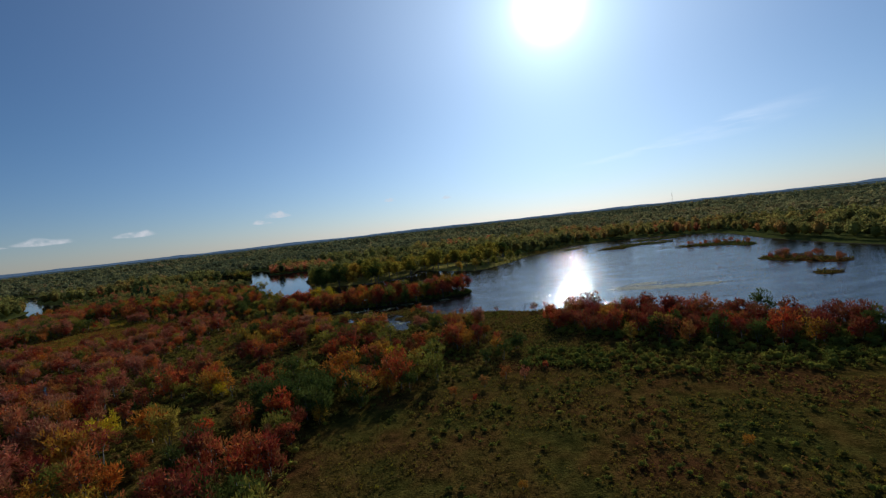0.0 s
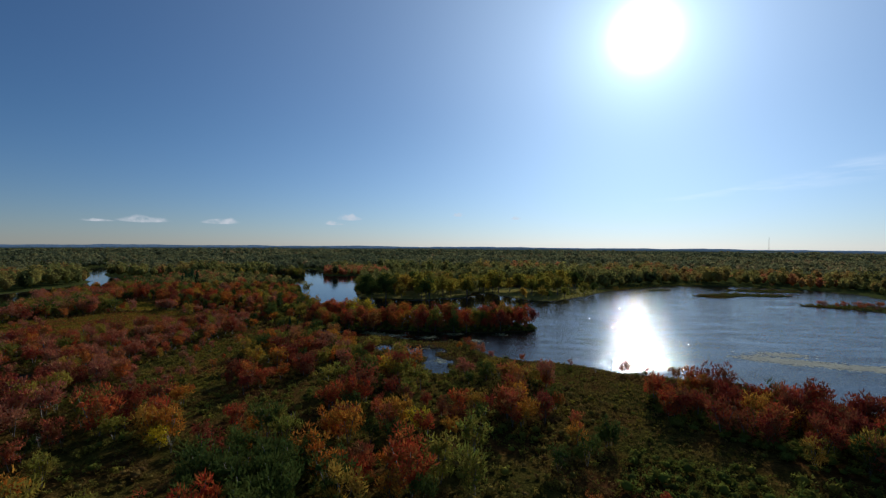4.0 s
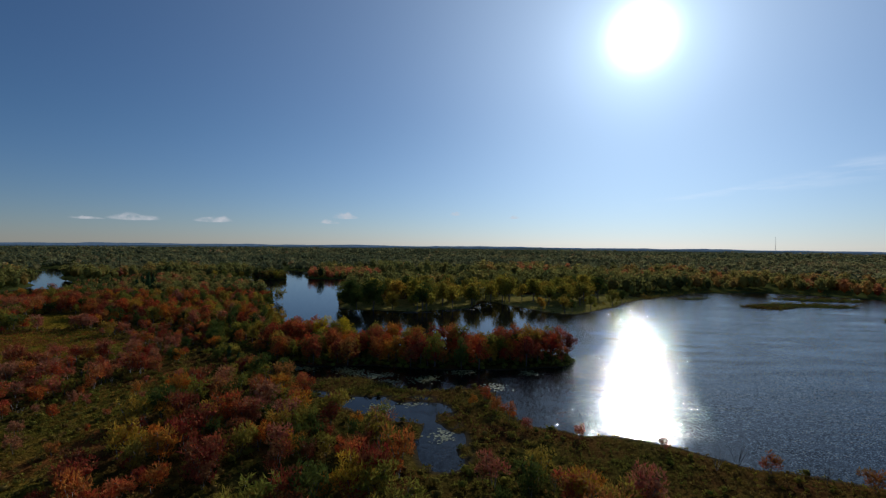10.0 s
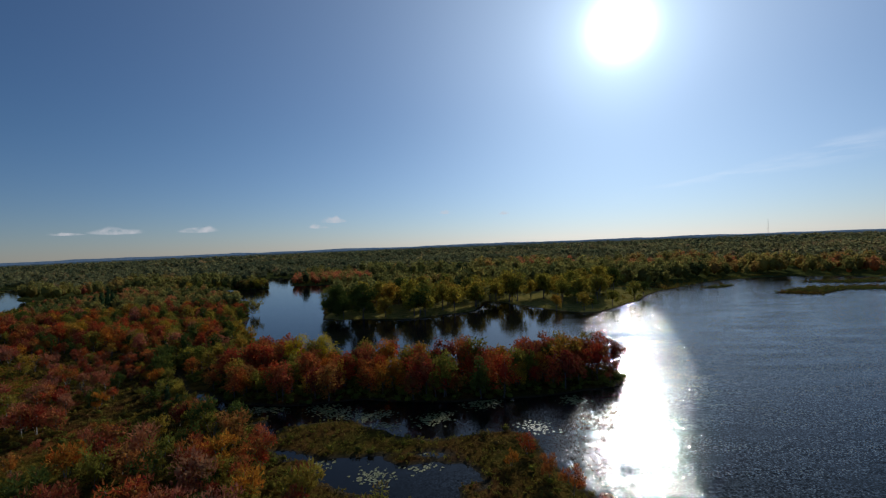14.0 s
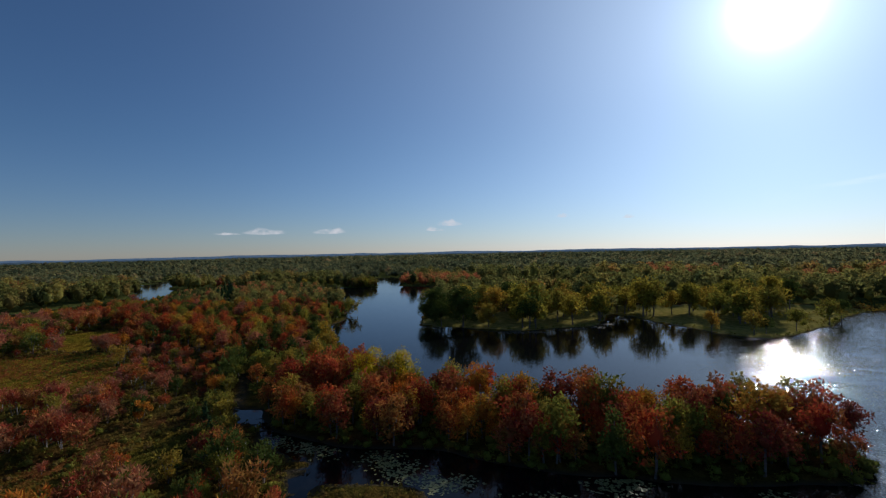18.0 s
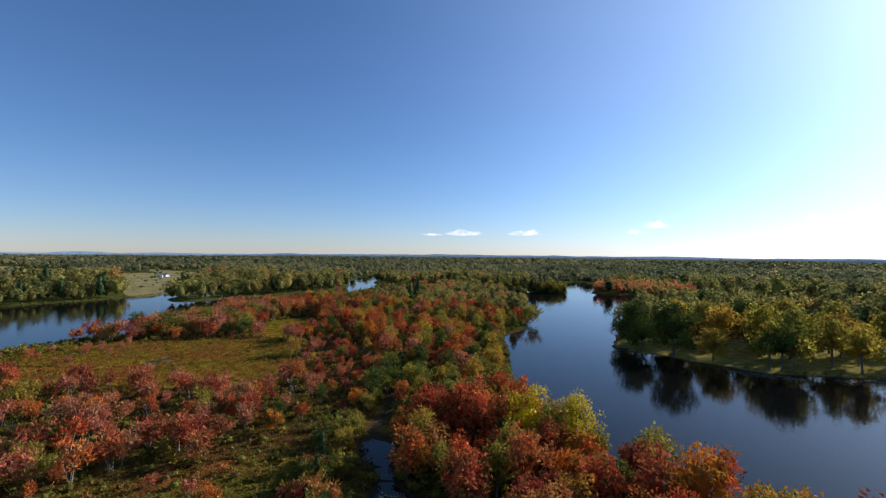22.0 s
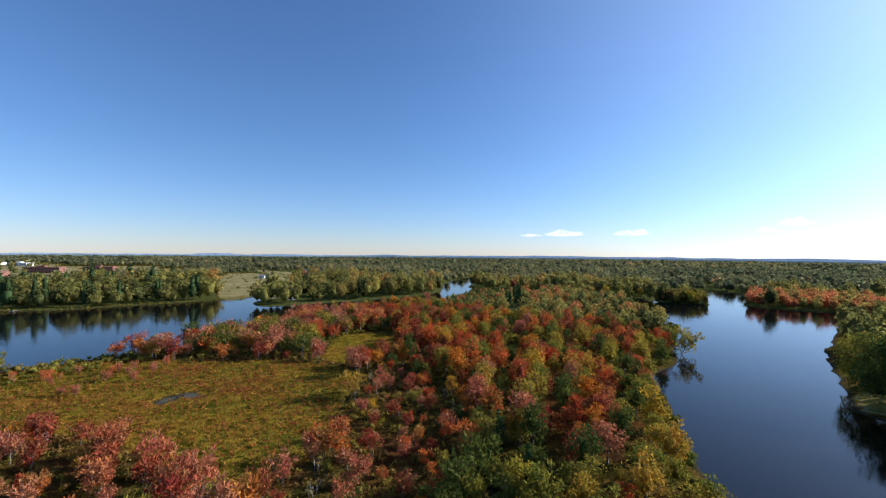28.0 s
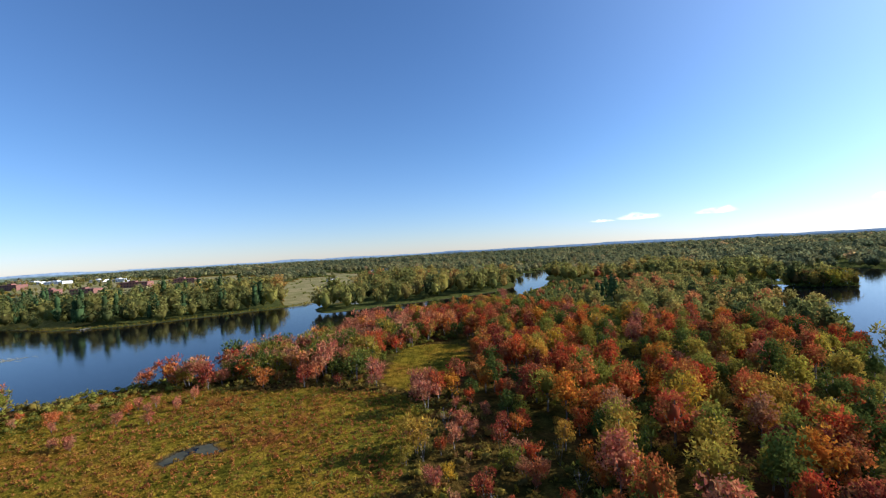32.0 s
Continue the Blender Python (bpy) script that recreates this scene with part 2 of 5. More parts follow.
GREEN_LEAF = leaf_material("green_leaf", ((0.0, (0.16, 0.17, 0.028)), (0.4, (0.22, 0.22, 0.032)), (0.7, (0.28, 0.235, 0.034)), (1.0, (0.36, 0.25, 0.035))), (0.30, 0.18, 0.035), 0.6, 0.40)
DARK_LEAF = leaf_material("dark_green_leaf", ((0.0, (0.06, 0.085, 0.02)), (0.5, (0.085, 0.11, 0.022)), (1.0, (0.11, 0.13, 0.026))), (0.12, 0.12, 0.025), 0.5, 0.3)
YELLOW_LEAF = leaf_material("yellow_leaf", ((0.0, (0.60, 0.42, 0.016)), (1.0, (0.66, 0.45, 0.018))), (0.22, 0.24, 0.03), 0.6, 0.35, size=0.22)
PARK_LEAF = leaf_material("park_leaf", ((0.0, (0.22, 0.20, 0.03)), (0.45, (0.36, 0.28, 0.034)), (0.75, (0.44, 0.30, 0.036)), (1.0, (0.48, 0.25, 0.036))), (0.20, 0.18, 0.03), 0.6, 0.5)
NEEDLE = leaf_material("pine_needle", ((0.0, (0.035, 0.065, 0.025)), (1.0, (0.065, 0.10, 0.034))), (0.08, 0.10, 0.034), 0.4, 0.2)
SHRUB_LEAF = leaf_material("shrub_leaf", ((0.0, (0.09, 0.115, 0.022)), (0.3, (0.16, 0.17, 0.026)), (0.5, (0.23, 0.19, 0.03)), (0.66, (0.22, 0.12, 0.04)), (0.82, (0.28, 0.22, 0.022)), (1.0, (0.30, 0.11, 0.04))), (0.11, 0.10, 0.028), 0.5, 0.35, tone=True)
WOODS_LEAF = leaf_material("woods_leaf", ((0.0, (0.085, 0.10, 0.034)), (0.22, (0.17, 0.165, 0.045)), (0.5, (0.27, 0.235, 0.06)), (0.72, (0.35, 0.26, 0.065)), (0.88, (0.44, 0.23, 0.065)), (1.0, (0.54, 0.18, 0.075))), (0.18, 0.165, 0.05), 0.4, 0.5, tone=True, size=0.1)
# woods colours greyed and blued: distance haze put into the leaf colour
HAZED_LEAF = leaf_material("hazed_woods_leaf", ((0.0, (0.11, 0.125, 0.062)), (0.4, (0.215, 0.205, 0.088)), (0.7, (0.30, 0.255, 0.10)), (1.0, (0.38, 0.24, 0.11))), (0.16, 0.16, 0.075), 0.4, 0.5, tone=True, size=0.03)

MEADOW_LEAF = leaf_material("meadow_leaf", ((0.0, (0.14, 0.135, 0.025)), (0.35, (0.26, 0.19, 0.026)), (0.6, (0.33, 0.205, 0.028)), (0.8, (0.36, 0.14, 0.03)), (1.0, (0.32, 0.095, 0.035))), (0.17, 0.14, 0.03), 0.6, 0.35, tone=True)

# ---------------------------------------------------------------- plan: water and land
LAKE = smooth([(300, 120), (200, 104), (140, 112), (125, 129), (112, 148), (98, 165), (84, 180), (68, 191), (52, 197), (42, 199),
               (30, 203), (20, 208), (10, 209), (2, 211), (-5, 213), (-10, 219), (-14, 228), (-19, 237), (-32, 235), (-42, 234),
               (-49, 238), (-58, 242), (-67, 240), (-75, 242), (-86, 247), (-97, 252), (-107, 258), (-103, 262), (-90, 252),
               (-75, 251), (-60, 254), (-45, 255), (-30, 256), (-18, 257), (-7, 259), (3, 264), (11, 270), (12, 278), (4, 284)], 5)
LAKE_NORTH = [(4, 284), (-8, 285), (-22, 284), (-38, 283), (-54, 281), (-72, 281), (-90, 288), (-104, 302), (-117, 316), (-130, 330),
              (-146, 350), (-159, 363), (-161, 375), (-165, 389), (-173, 402), (-188, 426), (-208, 460), (-232, 470), (-262, 505),
              (-298, 533), (-334, 552), (-326, 562), (-294, 570), (-296, 586), (-330, 620), (-345, 690), (-330, 722), (-300, 716)]
LAKE_EAST = [(-268, 664), (-240, 600), (-210, 596), (-187, 606), (-172, 592), (-172, 555), (-160, 506), (-141, 440), (-122, 396),
             (-116, 381), (-109, 374), (-100, 378), (-92, 377), (-80, 373), (-70, 375), (-60, 379), (-50, 388), (-36, 398), (-31, 413),
             (-28, 434), (-20, 432), (-10, 416), (3, 404), (13, 391), (25, 385), (33, 389), (41, 398), (55, 415), (66, 430), (80, 459), (95, 476)]
LAKE_FAR = [(107, 487), (125, 504), (147, 525), (182, 543), (228, 546), (270, 525), (300, 490), (284, 410), (274, 335), (276, 260), (290, 180)]
LAKE = smooth([tuple(p) for p in LAKE[::5]] + LAKE_NORTH[1:] + LAKE_EAST + LAKE_FAR, 5)
WEST = smooth([(-520, 40), (-492, 80), (-463, 118), (-433, 154), (-426, 188), (-432, 224), (-439, 254), (-446, 284), (-466, 300), (-440, 303),
               (-412, 291), (-390, 296), (-392, 329), (-398, 364), (-404, 405), (-422, 438), (-450, 468), (-505, 500), (-580, 572), (-660, 668),
               (-640, 690), (-556, 596), (-500, 537), (-440, 496), (-410, 470), (-374, 421), (-352, 382), (-343, 345), (-325, 314),
               (-304, 287), (-283, 264), (-270, 243), (-264, 225), (-260, 208), (-256, 192), (-243, 162), (-222, 120), (-230, 40), (-300, -60), (-480, -60)], 5)
POOL = smooth([(-73, 241), (-67, 233), (-58, 229), (-48, 226), (-37, 227), (-28, 225), (-24, 214), (-20, 200), (-19, 191), (-26, 189),
               (-32, 203), (-40, 212), (-48, 214), (-57, 220), (-66, 226), (-71, 232), (-78, 243)], 4)
MEADOW_POOL = smooth([(-201.5, 240), (-203.5, 239.5), (-206, 241.5), (-207.5, 246), (-206, 249), (-204, 249.5), (-203, 246), (-203, 243)], 4)
POND = smooth([(-149, 148), (-155, 158), (-150, 166), (-142, 160), (-137, 153), (-140, 147)], 4)
DITCH = [(-103, 254), (-112, 263), (-122, 275), (-132, 285), (-150, 302), (-205, 350), (-300, 432), (-470, 640)]
WATERS = (LAKE, WEST, POOL, POND, MEADOW_POOL)
ISLANDS = [smooth(p, 4) for p in (
    [(150, 446), (168, 462), (190, 473), (215, 470), (236, 459), (212, 452), (190, 450), (168, 434)],
    [(200, 505), (228, 512), (256, 508), (262, 494), (238, 490), (214, 494)],
    [(203, 397), (216, 384), (232, 372), (240, 352), (256, 372), (254, 398), (232, 404)],
    [(194, 279), (197, 260), (208, 238), (222, 243), (224, 268), (212, 286)],
    [(177, 208), (175, 215), (184, 221), (190, 216), (185, 209)],
    [(-288, 568), (-278, 561), (-265, 568), (-257, 583), (-266, 594), (-281, 588)],
    [(118, 478), (132, 490), (150, 497), (146, 488), (130, 480)])]
MEADOW = smooth([(-240, 200), (-258, 211), (-254, 230), (-240, 254), (-230, 272), (-214, 287), (-198, 287), (-180, 277), (-166, 270), (-154, 263), (-151, 252), (-158, 246), (-168, 240), (-180, 232), (-192, 221), (-205, 208), (-222, 202)], 4)
BACK_MEADOW = smooth([(-262, 304), (-259, 322), (-240, 318), (-224, 308), (-214, 292), (-226, 286), (-240, 292)], 4)
NEAR_FIELD = smooth([(-32, 92), (-24, 106), (0, 116), (20, 128), (34, 124), (52, 110), (86, 96), (140, 80), (140, 20), (0, 20), (-24, 60)], 4)
PARK = smooth([(-116, 381), (-92, 377), (-60, 379), (-36, 398), (-30, 436), (-10, 418), (14, 391), (33, 389), (66, 430), (96, 478), (70, 500), (10, 486), (-40, 470), (-90, 430), (-118, 404)], 4)
CLEARING = smooth([(-124, 212), (-118, 234), (-111, 247), (-100, 240), (-97, 222), (-96, 202), (-92, 186), (-84, 162), (-88, 144), (-104, 152), (-116, 170), (-120, 192)], 4)
WEST_LAWN = smooth([(-492, 80), (-463, 118), (-440, 150), (-470, 160), (-510, 130), (-600, 40), (-560, 10)], 4)
FIELDS = [smooth(p, 3) for p in (
    [(-436, 310), (-470, 330), (-540, 346), (-600, 362), (-690, 410), (-800, 388), (-870, 330), (-720, 290), (-600, 274), (-520, 278), (-470, 274), (-436, 282)],
    [(-1109, 110), (-1177, 212), (-920, 226), (-954, 130)],
    [(-1027, 375), (-724, 440), (-626, 396), (-672, 379)],
    [(-900, 210), (-860, 260), (-960, 300), (-1050, 240)],
    [(-620, 470), (-650, 500), (-740, 520), (-730, 470), (-660, 440)],
    [(-690, 0), (-660, 60), (-720, 130), (-830, 185), (-960, 195), (-1050, 140), (-1300, 30), (-1460, -110), (-1400, -300), (-1200, -240), (-1000, -120), (-840, -40)])]


def shore(x, y):
    """Metres from the shore: positive on land, negative in water."""
    d = np.full(np.shape(x), 1e9)
    wet = np.zeros(np.shape(x), bool)
    for w in WATERS:
        d = np.minimum(d, edge_distance(w, x, y))
        wet |= inside(w, x, y)
    for isl in ISLANDS:
        d = np.minimum(d, edge_distance(isl, x, y))
        wet &= ~inside(isl, x, y)
    s = np.where(wet, -d, d)
    s = s + (vnoise(x, y, 5, 1) - 0.5) * 2.2 + (vnoise(x, y, 17, 2) - 0.5) * 2.5
    s = np.where(inside(MEADOW_POOL, x, y), s + np.clip((vnoise(x, y, 2.6, 6) - 0.38) * 9, 0, 3), s)
    s = np.where(inside(POOL, x, y), s + np.clip((vnoise(x, y, 5.5, 0) - 0.42) * 12, 0, 4), s)
    gut = line_distance(DITCH[:4], x, y)
    return np.minimum(s, gut - 0.3 - 0.9 * vnoise(x, y, 6, 4))


def relief(x, y, s=None):
    s = shore(x, y) if s is None else s
    far = np.hypot(x + 50, y - 200)
    h = np.clip(s * 0.16, -1.4, 0.45)
    h = h + np.where(s > 0, np.clip(s / 8, 0, 1) * (vnoise(x, y, 3.1, 3) * 0.28 + vnoise(x, y, 9, 5) * 0.3 - 0.2), 0)
    up = np.clip((s - 20) / 120, 0, 1) * np.clip((far - 330) / 500, 0, 1)
    h = h + up * (1.5 + 6 * vnoise(x, y, 420, 6))
    return h


def axis(stops):
    out = [stops[0][0]]
    for (a, step), (b, _) in zip(stops[:-1], stops[1:]):
        k = max(1, int(round(abs(b - a) / step)))
        out += list(np.linspace(a, b, k + 1)[1:])
    return np.array(out)


gx = axis([(-4900, 350), (-2000, 120), (-1000, 40), (-560, 6), (-300, 2.2), (110, 5), (340, 40), (1000, 120), (2000, 350), (4900, 1)])
gy = axis([(-2500, 250), (-500, 60), (-20, 6), (60, 2.2), (300, 3), (480, 6), (760, 40), (1400, 120), (2200, 300), (4900, 1)])
GX, GY = np.meshgrid(gx, gy, indexing="xy")
GS = shore(GX, GY)
GZ = relief(GX, GY, GS)
open_land = np.zeros(GX.shape)
for poly, value in [(MEADOW, 0.35), (BACK_MEADOW, 0.35), (NEAR_FIELD, 0.12), (CLEARING, 0.2), (PARK, 1.0), (WEST_LAWN, 1.0)] + [(p, 0.75) for p in FIELDS]:
    open_land = np.where(inside(poly, GX, GY), value, open_land)
reach = np.hypot(GX + 50, GY - 200)
open_land = np.where((open_land == 0) & (reach > 330), -1.0, open_land)
ni, nj = GX.shape
idx = np.arange(ni * nj).reshape(ni, nj)
quads = np.stack([idx[:-1, :-1], idx[:-1, 1:], idx[1:, 1:], idx[1:, :-1]], -1).reshape(-1, 4)
ground_me = fast_mesh("ground", np.stack([GX, GY, GZ], -1).reshape(-1, 3), quads, [("zone", open_land.ravel()), ("bank", np.clip(GS, -5, 5).ravel())], True)


def ground_material():
    m, n, l, out = material("marsh_ground")
    geo = n.new("ShaderNodeNewGeometry")
    zone, bank = n.new("ShaderNodeAttribute"), n.new("ShaderNodeAttribute")
    zone.attribute_name, bank.attribute_name = "zone", "bank"
    big, mid_n, fine = (noise_tex(n, l, s, 4.0, geo.outputs["Position"], 0.6) for s in (0.045, 0.35, 2.2))
    marsh = ramp(n, ((0.30, (0.045, 0.045, 0.012)), (0.42, (0.075, 0.062, 0.015)), (0.52, (0.10, 0.062, 0.017)), (0.64, (0.095, 0.042, 0.017))))
    l.new(big.outputs["Fac"], marsh.inputs[0])
    spots = ramp(n, ((0.35, (0.45, 0.50, 0.40)), (0.62, (1.25, 1.2, 1.0))))
    l.new(mid_n.outputs["Fac"], spots.inputs[0])
    fines = ramp(n, ((0.3, (0.55, 0.55, 0.55)), (0.7, (1.35, 1.35, 1.35))))
    l.new(fine.outputs["Fac"], fines.inputs[0])
    col = mix(n, l, 1.0, mix(n, l, 1.0, marsh.outputs[0], spots.outputs[0], "MULTIPLY"), fines.outputs[0], "MULTIPLY")
    lawn = ramp(n, ((0.35, (0.15, 0.14, 0.035)), (0.55, (0.25, 0.205, 0.05)), (0.72, (0.33, 0.24, 0.09))))
    l.new(mid_n.outputs["Fac"], lawn.inputs[0])
    hay = ramp(n, ((0.35, (0.18, 0.17, 0.06)), (0.6, (0.30, 0.24, 0.11))))
    l.new(big.outputs["Fac"], hay.inputs[0])
    def step(lo, hi):
        r = n.new("ShaderNodeMapRange")
        r.inputs[1].default_value, r.inputs[2].default_value = lo, hi
        l.new(zone.outputs["Fac"], r.inputs[0])
        return r.outputs[0]
    gold = ramp(n, ((0.32, (0.10, 0.09, 0.014)), (0.44, (0.19, 0.14, 0.016)), (0.56, (0.23, 0.135, 0.018)), (0.64, (0.24, 0.085, 0.022))))
    l.new(big.outputs["Fac"], gold.inputs[0])
    gold_c = mix(n, l, 1.0, mix(n, l, 1.0, gold.outputs[0], spots.outputs[0], "MULTIPLY"), fines.outputs[0], "MULTIPLY")
    col = mix(n, l, step(0.14, 0.30), col, gold_c)
    col = mix(n, l, step(0.45, 0.65), col, hay.outputs[0])
    col = mix(n, l, step(0.85, 0.95), col, lawn.outputs[0])
    woods = ramp(n, ((0.35, (0.045, 0.06, 0.018)), (0.65, (0.10, 0.10, 0.025))))
    l.new(mid_n.outputs["Fac"], woods.inputs[0])
    col = mix(n, l, step(-0.3, -0.8), col, woods.outputs[0])
    mud = n.new("ShaderNodeMapRange")
    mud.inputs[1].default_value, mud.inputs[2].default_value, mud.inputs[3].default_value, mud.inputs[4].default_value = 0.2, 1.6, 1.0, 0.0
    l.new(bank.outputs["Fac"], mud.inputs[0])
    col = mix(n, l, mud.outputs[0], col, (0.055, 0.045, 0.028))
    p = n.new("ShaderNodeBsdfDiffuse")
    l.new(col, p.inputs["Color"])
    bp = n.new("ShaderNodeBump")
    bp.inputs["Strength"].default_value, bp.inputs["Distance"].default_value = 0.8, 0.5
    l.new(fine.outputs["Fac"], bp.inputs["Height"]); l.new(bp.outputs[0], p.inputs["Normal"])
    l.new(p.outputs[0], out.inputs["Surface"])
    return m


tagged(part("ground", ground_me, ground_material()), "marshy ground of golden grass and low brush, rising to far wooded ridges", "ground", kind="structure")


def water_material():
    m, n, l, out = material("lake_water")
    geo = n.new("ShaderNodeNewGeometry")
    wide = n.new("ShaderNodeMapping")       # wind lanes lying across the lake
    wide.inputs["Scale"].default_value = (0.35, 1.0, 1.0)
    wide.inputs["Rotation"].default_value = (0, 0, radians(12))
    l.new(geo.outputs["Position"], wide.inputs["Vector"])
    calm = noise_tex(n, l, 0.045, 3.0, wide.outputs[0])
    rough = ramp(n, ((0.30, (0.4, 0.4, 0.4)), (0.43, (1, 1, 1))))
    l.new(calm.outputs["Fac"], rough.inputs[0])
    sep = n.new("ShaderNodeSeparateXYZ")
    l.new(geo.outputs["Position"], sep.inputs[0])
    slant = n.new("ShaderNodeMath"); slant.operation = "MULTIPLY_ADD"      # the lee line runs from the spit's tip to the park bank
    l.new(sep.outputs[1], slant.inputs[0]); slant.inputs[1].default_value = -0.29
    l.new(sep.outputs[0], slant.inputs[2])
    lee = n.new("ShaderNodeMapRange")       # sheltered water west of the spit, open water to the east
    lee.inputs[1].default_value, lee.inputs[2].default_value, lee.inputs[3].default_value, lee.inputs[4].default_value = -106, -82, 0.10, 1.0
    l.new(slant.outputs[0], lee.inputs[0])
    wind = n.new("ShaderNodeMath"); wind.operation = "MULTIPLY"
    l.new(rough.outputs[0], wind.inputs[0]); l.new(lee.outputs[0], wind.inputs[1])
    far_side = n.new("ShaderNodeMapRange")  # the north shore lies calmer
    far_side.inputs[1].default_value, far_side.inputs[2].default_value, far_side.inputs[3].default_value, far_side.inputs[4].default_value = 300, 430, 1.0, 0.85
    l.new(sep.outputs[1], far_side.inputs[0])
    breeze = n.new("ShaderNodeMath"); breeze.operation = "MULTIPLY"
    l.new(wind.outputs[0], breeze.inputs[0]); l.new(far_side.outputs[0], breeze.inputs[1])
    p = n.new("ShaderNodeBsdfPrincipled")
    p.inputs["Base Color"].default_value = (0.005, 0.005, 0.005, 1)
    p.inputs["IOR"].default_value, p.inputs["Specular IOR Level"].default_value = 1.33, 0.30
    streak = n.new("ShaderNodeMapping")     # cat's paws between the calm lanes
    streak.inputs["Scale"].default_value, streak.inputs["Rotation"].default_value = (0.22, 1.0, 1.0), (0, 0, radians(-8))
    l.new(geo.outputs["Position"], streak.inputs["Vector"])
    paws = noise_tex(n, l, 0.16, 4.0, streak.outputs[0], 0.65)
    paw = n.new("ShaderNodeMapRange")
    paw.inputs[1].default_value, paw.inputs[2].default_value, paw.inputs[3].default_value, paw.inputs[4].default_value = 0.36, 0.60, 0.45, 1.15
    l.new(paws.outputs["Fac"], paw.inputs[0])
    lively = n.new("ShaderNodeMath"); lively.operation = "MULTIPLY"
    l.new(breeze.outputs[0], lively.inputs[0]); l.new(paw.outputs[0], lively.inputs[1])
    # the facets of the ripples lean every way, more where the wind blows
    lean = None
    for size, gain in ((3.4, 0.82), (0.8, 0.13)):
        w = noise_tex(n, l, size, 1.0, geo.outputs["Position"])
        mid = n.new("ShaderNodeVectorMath"); mid.operation = "SUBTRACT"
        l.new(w.outputs["Color"], mid.inputs[0]); mid.inputs[1].default_value = (0.5, 0.5, 0.5)
        grow = n.new("ShaderNodeVectorMath"); grow.operation = "MULTIPLY"
        l.new(mid.outputs[0], grow.inputs[0]); grow.inputs[1].default_value = (gain, gain, 0.0)
        if lean is None:
            lean = grow
        else:
            both_w = n.new("ShaderNodeVectorMath"); both_w.operation = "ADD"
            l.new(lean.outputs[0], both_w.inputs[0]); l.new(grow.outputs[0], both_w.inputs[1])
            lean = both_w
    blown = n.new("ShaderNodeVectorMath"); blown.operation = "SCALE"
    l.new(lean.outputs[0], blown.inputs[0]); l.new(lively.outputs[0], blown.inputs["Scale"])
    facing, unit = n.new("ShaderNodeVectorMath"), n.new("ShaderNodeVectorMath")
    facing.operation, unit.operation = "ADD", "NORMALIZE"
    l.new(blown.outputs[0], facing.inputs[0]); facing.inputs[1].default_value = (0, 0, 1)
    l.new(facing.outputs[0], unit.inputs[0]); l.new(unit.outputs[0], p.inputs["Normal"])
    p.inputs["Roughness"].default_value = 0.06
    l.new(p.outputs[0], out.inputs["Surface"])
    return m


wx, wy = np.linspace(-720, 340, 40), np.linspace(-80, 760, 32)
WX, WY = np.meshgrid(wx, wy)
wi = np.arange(WX.size).reshape(WX.shape)
wq = np.stack([wi[:-1, :-1], wi[:-1, 1:], wi[1:, 1:], wi[1:, :-1]], -1).reshape(-1, 4)
WATER = water_material()
tagged(part("water", fast_mesh("water", np.stack([WX, WY, 0 * WX], -1).reshape(-1, 3), wq), WATER), "dark blue rippled lake water glittering under the sun", "lake", kind="structure")


# ---------------------------------------------------------------- plant shapes
def tubes(paths, sides=5):
    """Tapered limbs in one connected skin: each path is a list of (x, y, z, radius); every path after the first grows out of the nearest knot of the first."""
    V, F, first = [], [], 0
    for n, path in enumerate(paths):
        p = np.array(path, float)
        root = None
        if n:
            root = int(np.argmin(((np.array(V[:first]) - p[0, :3]) ** 2).sum(1)))
            p = p[1:]
        base = len(V)
        for k in range(len(p)):
            d = p[min(k + 1, len(p) - 1), :3] - (p[max(k - 1, 0), :3] if k or root is None else V[root])
            d = d / (np.linalg.norm(d) + 1e-9)
            s = np.cross(d, (0.31, 0.9, 0.3)); s /= np.linalg.norm(s)
            c = np.cross(d, s)
            for a in range(sides):
                w = 2 * math.pi * a / sides
                V.append(p[k, :3] + p[k, 3] * (math.cos(w) * s + math.sin(w) * c))
        if root is None:
            first = len(V)
        else:
            F += [(root, base + a, base + (a + 1) % sides) for a in range(sides)]
        for k in range(len(p) - 1):
            for a in range(sides):
                q, b = base + k * sides, (a + 1) % sides
                F += [(q + a, q + b, q + sides + b), (q + a, q + sides + b, q + sides + a)]
    return np.array(V), np.array(F)


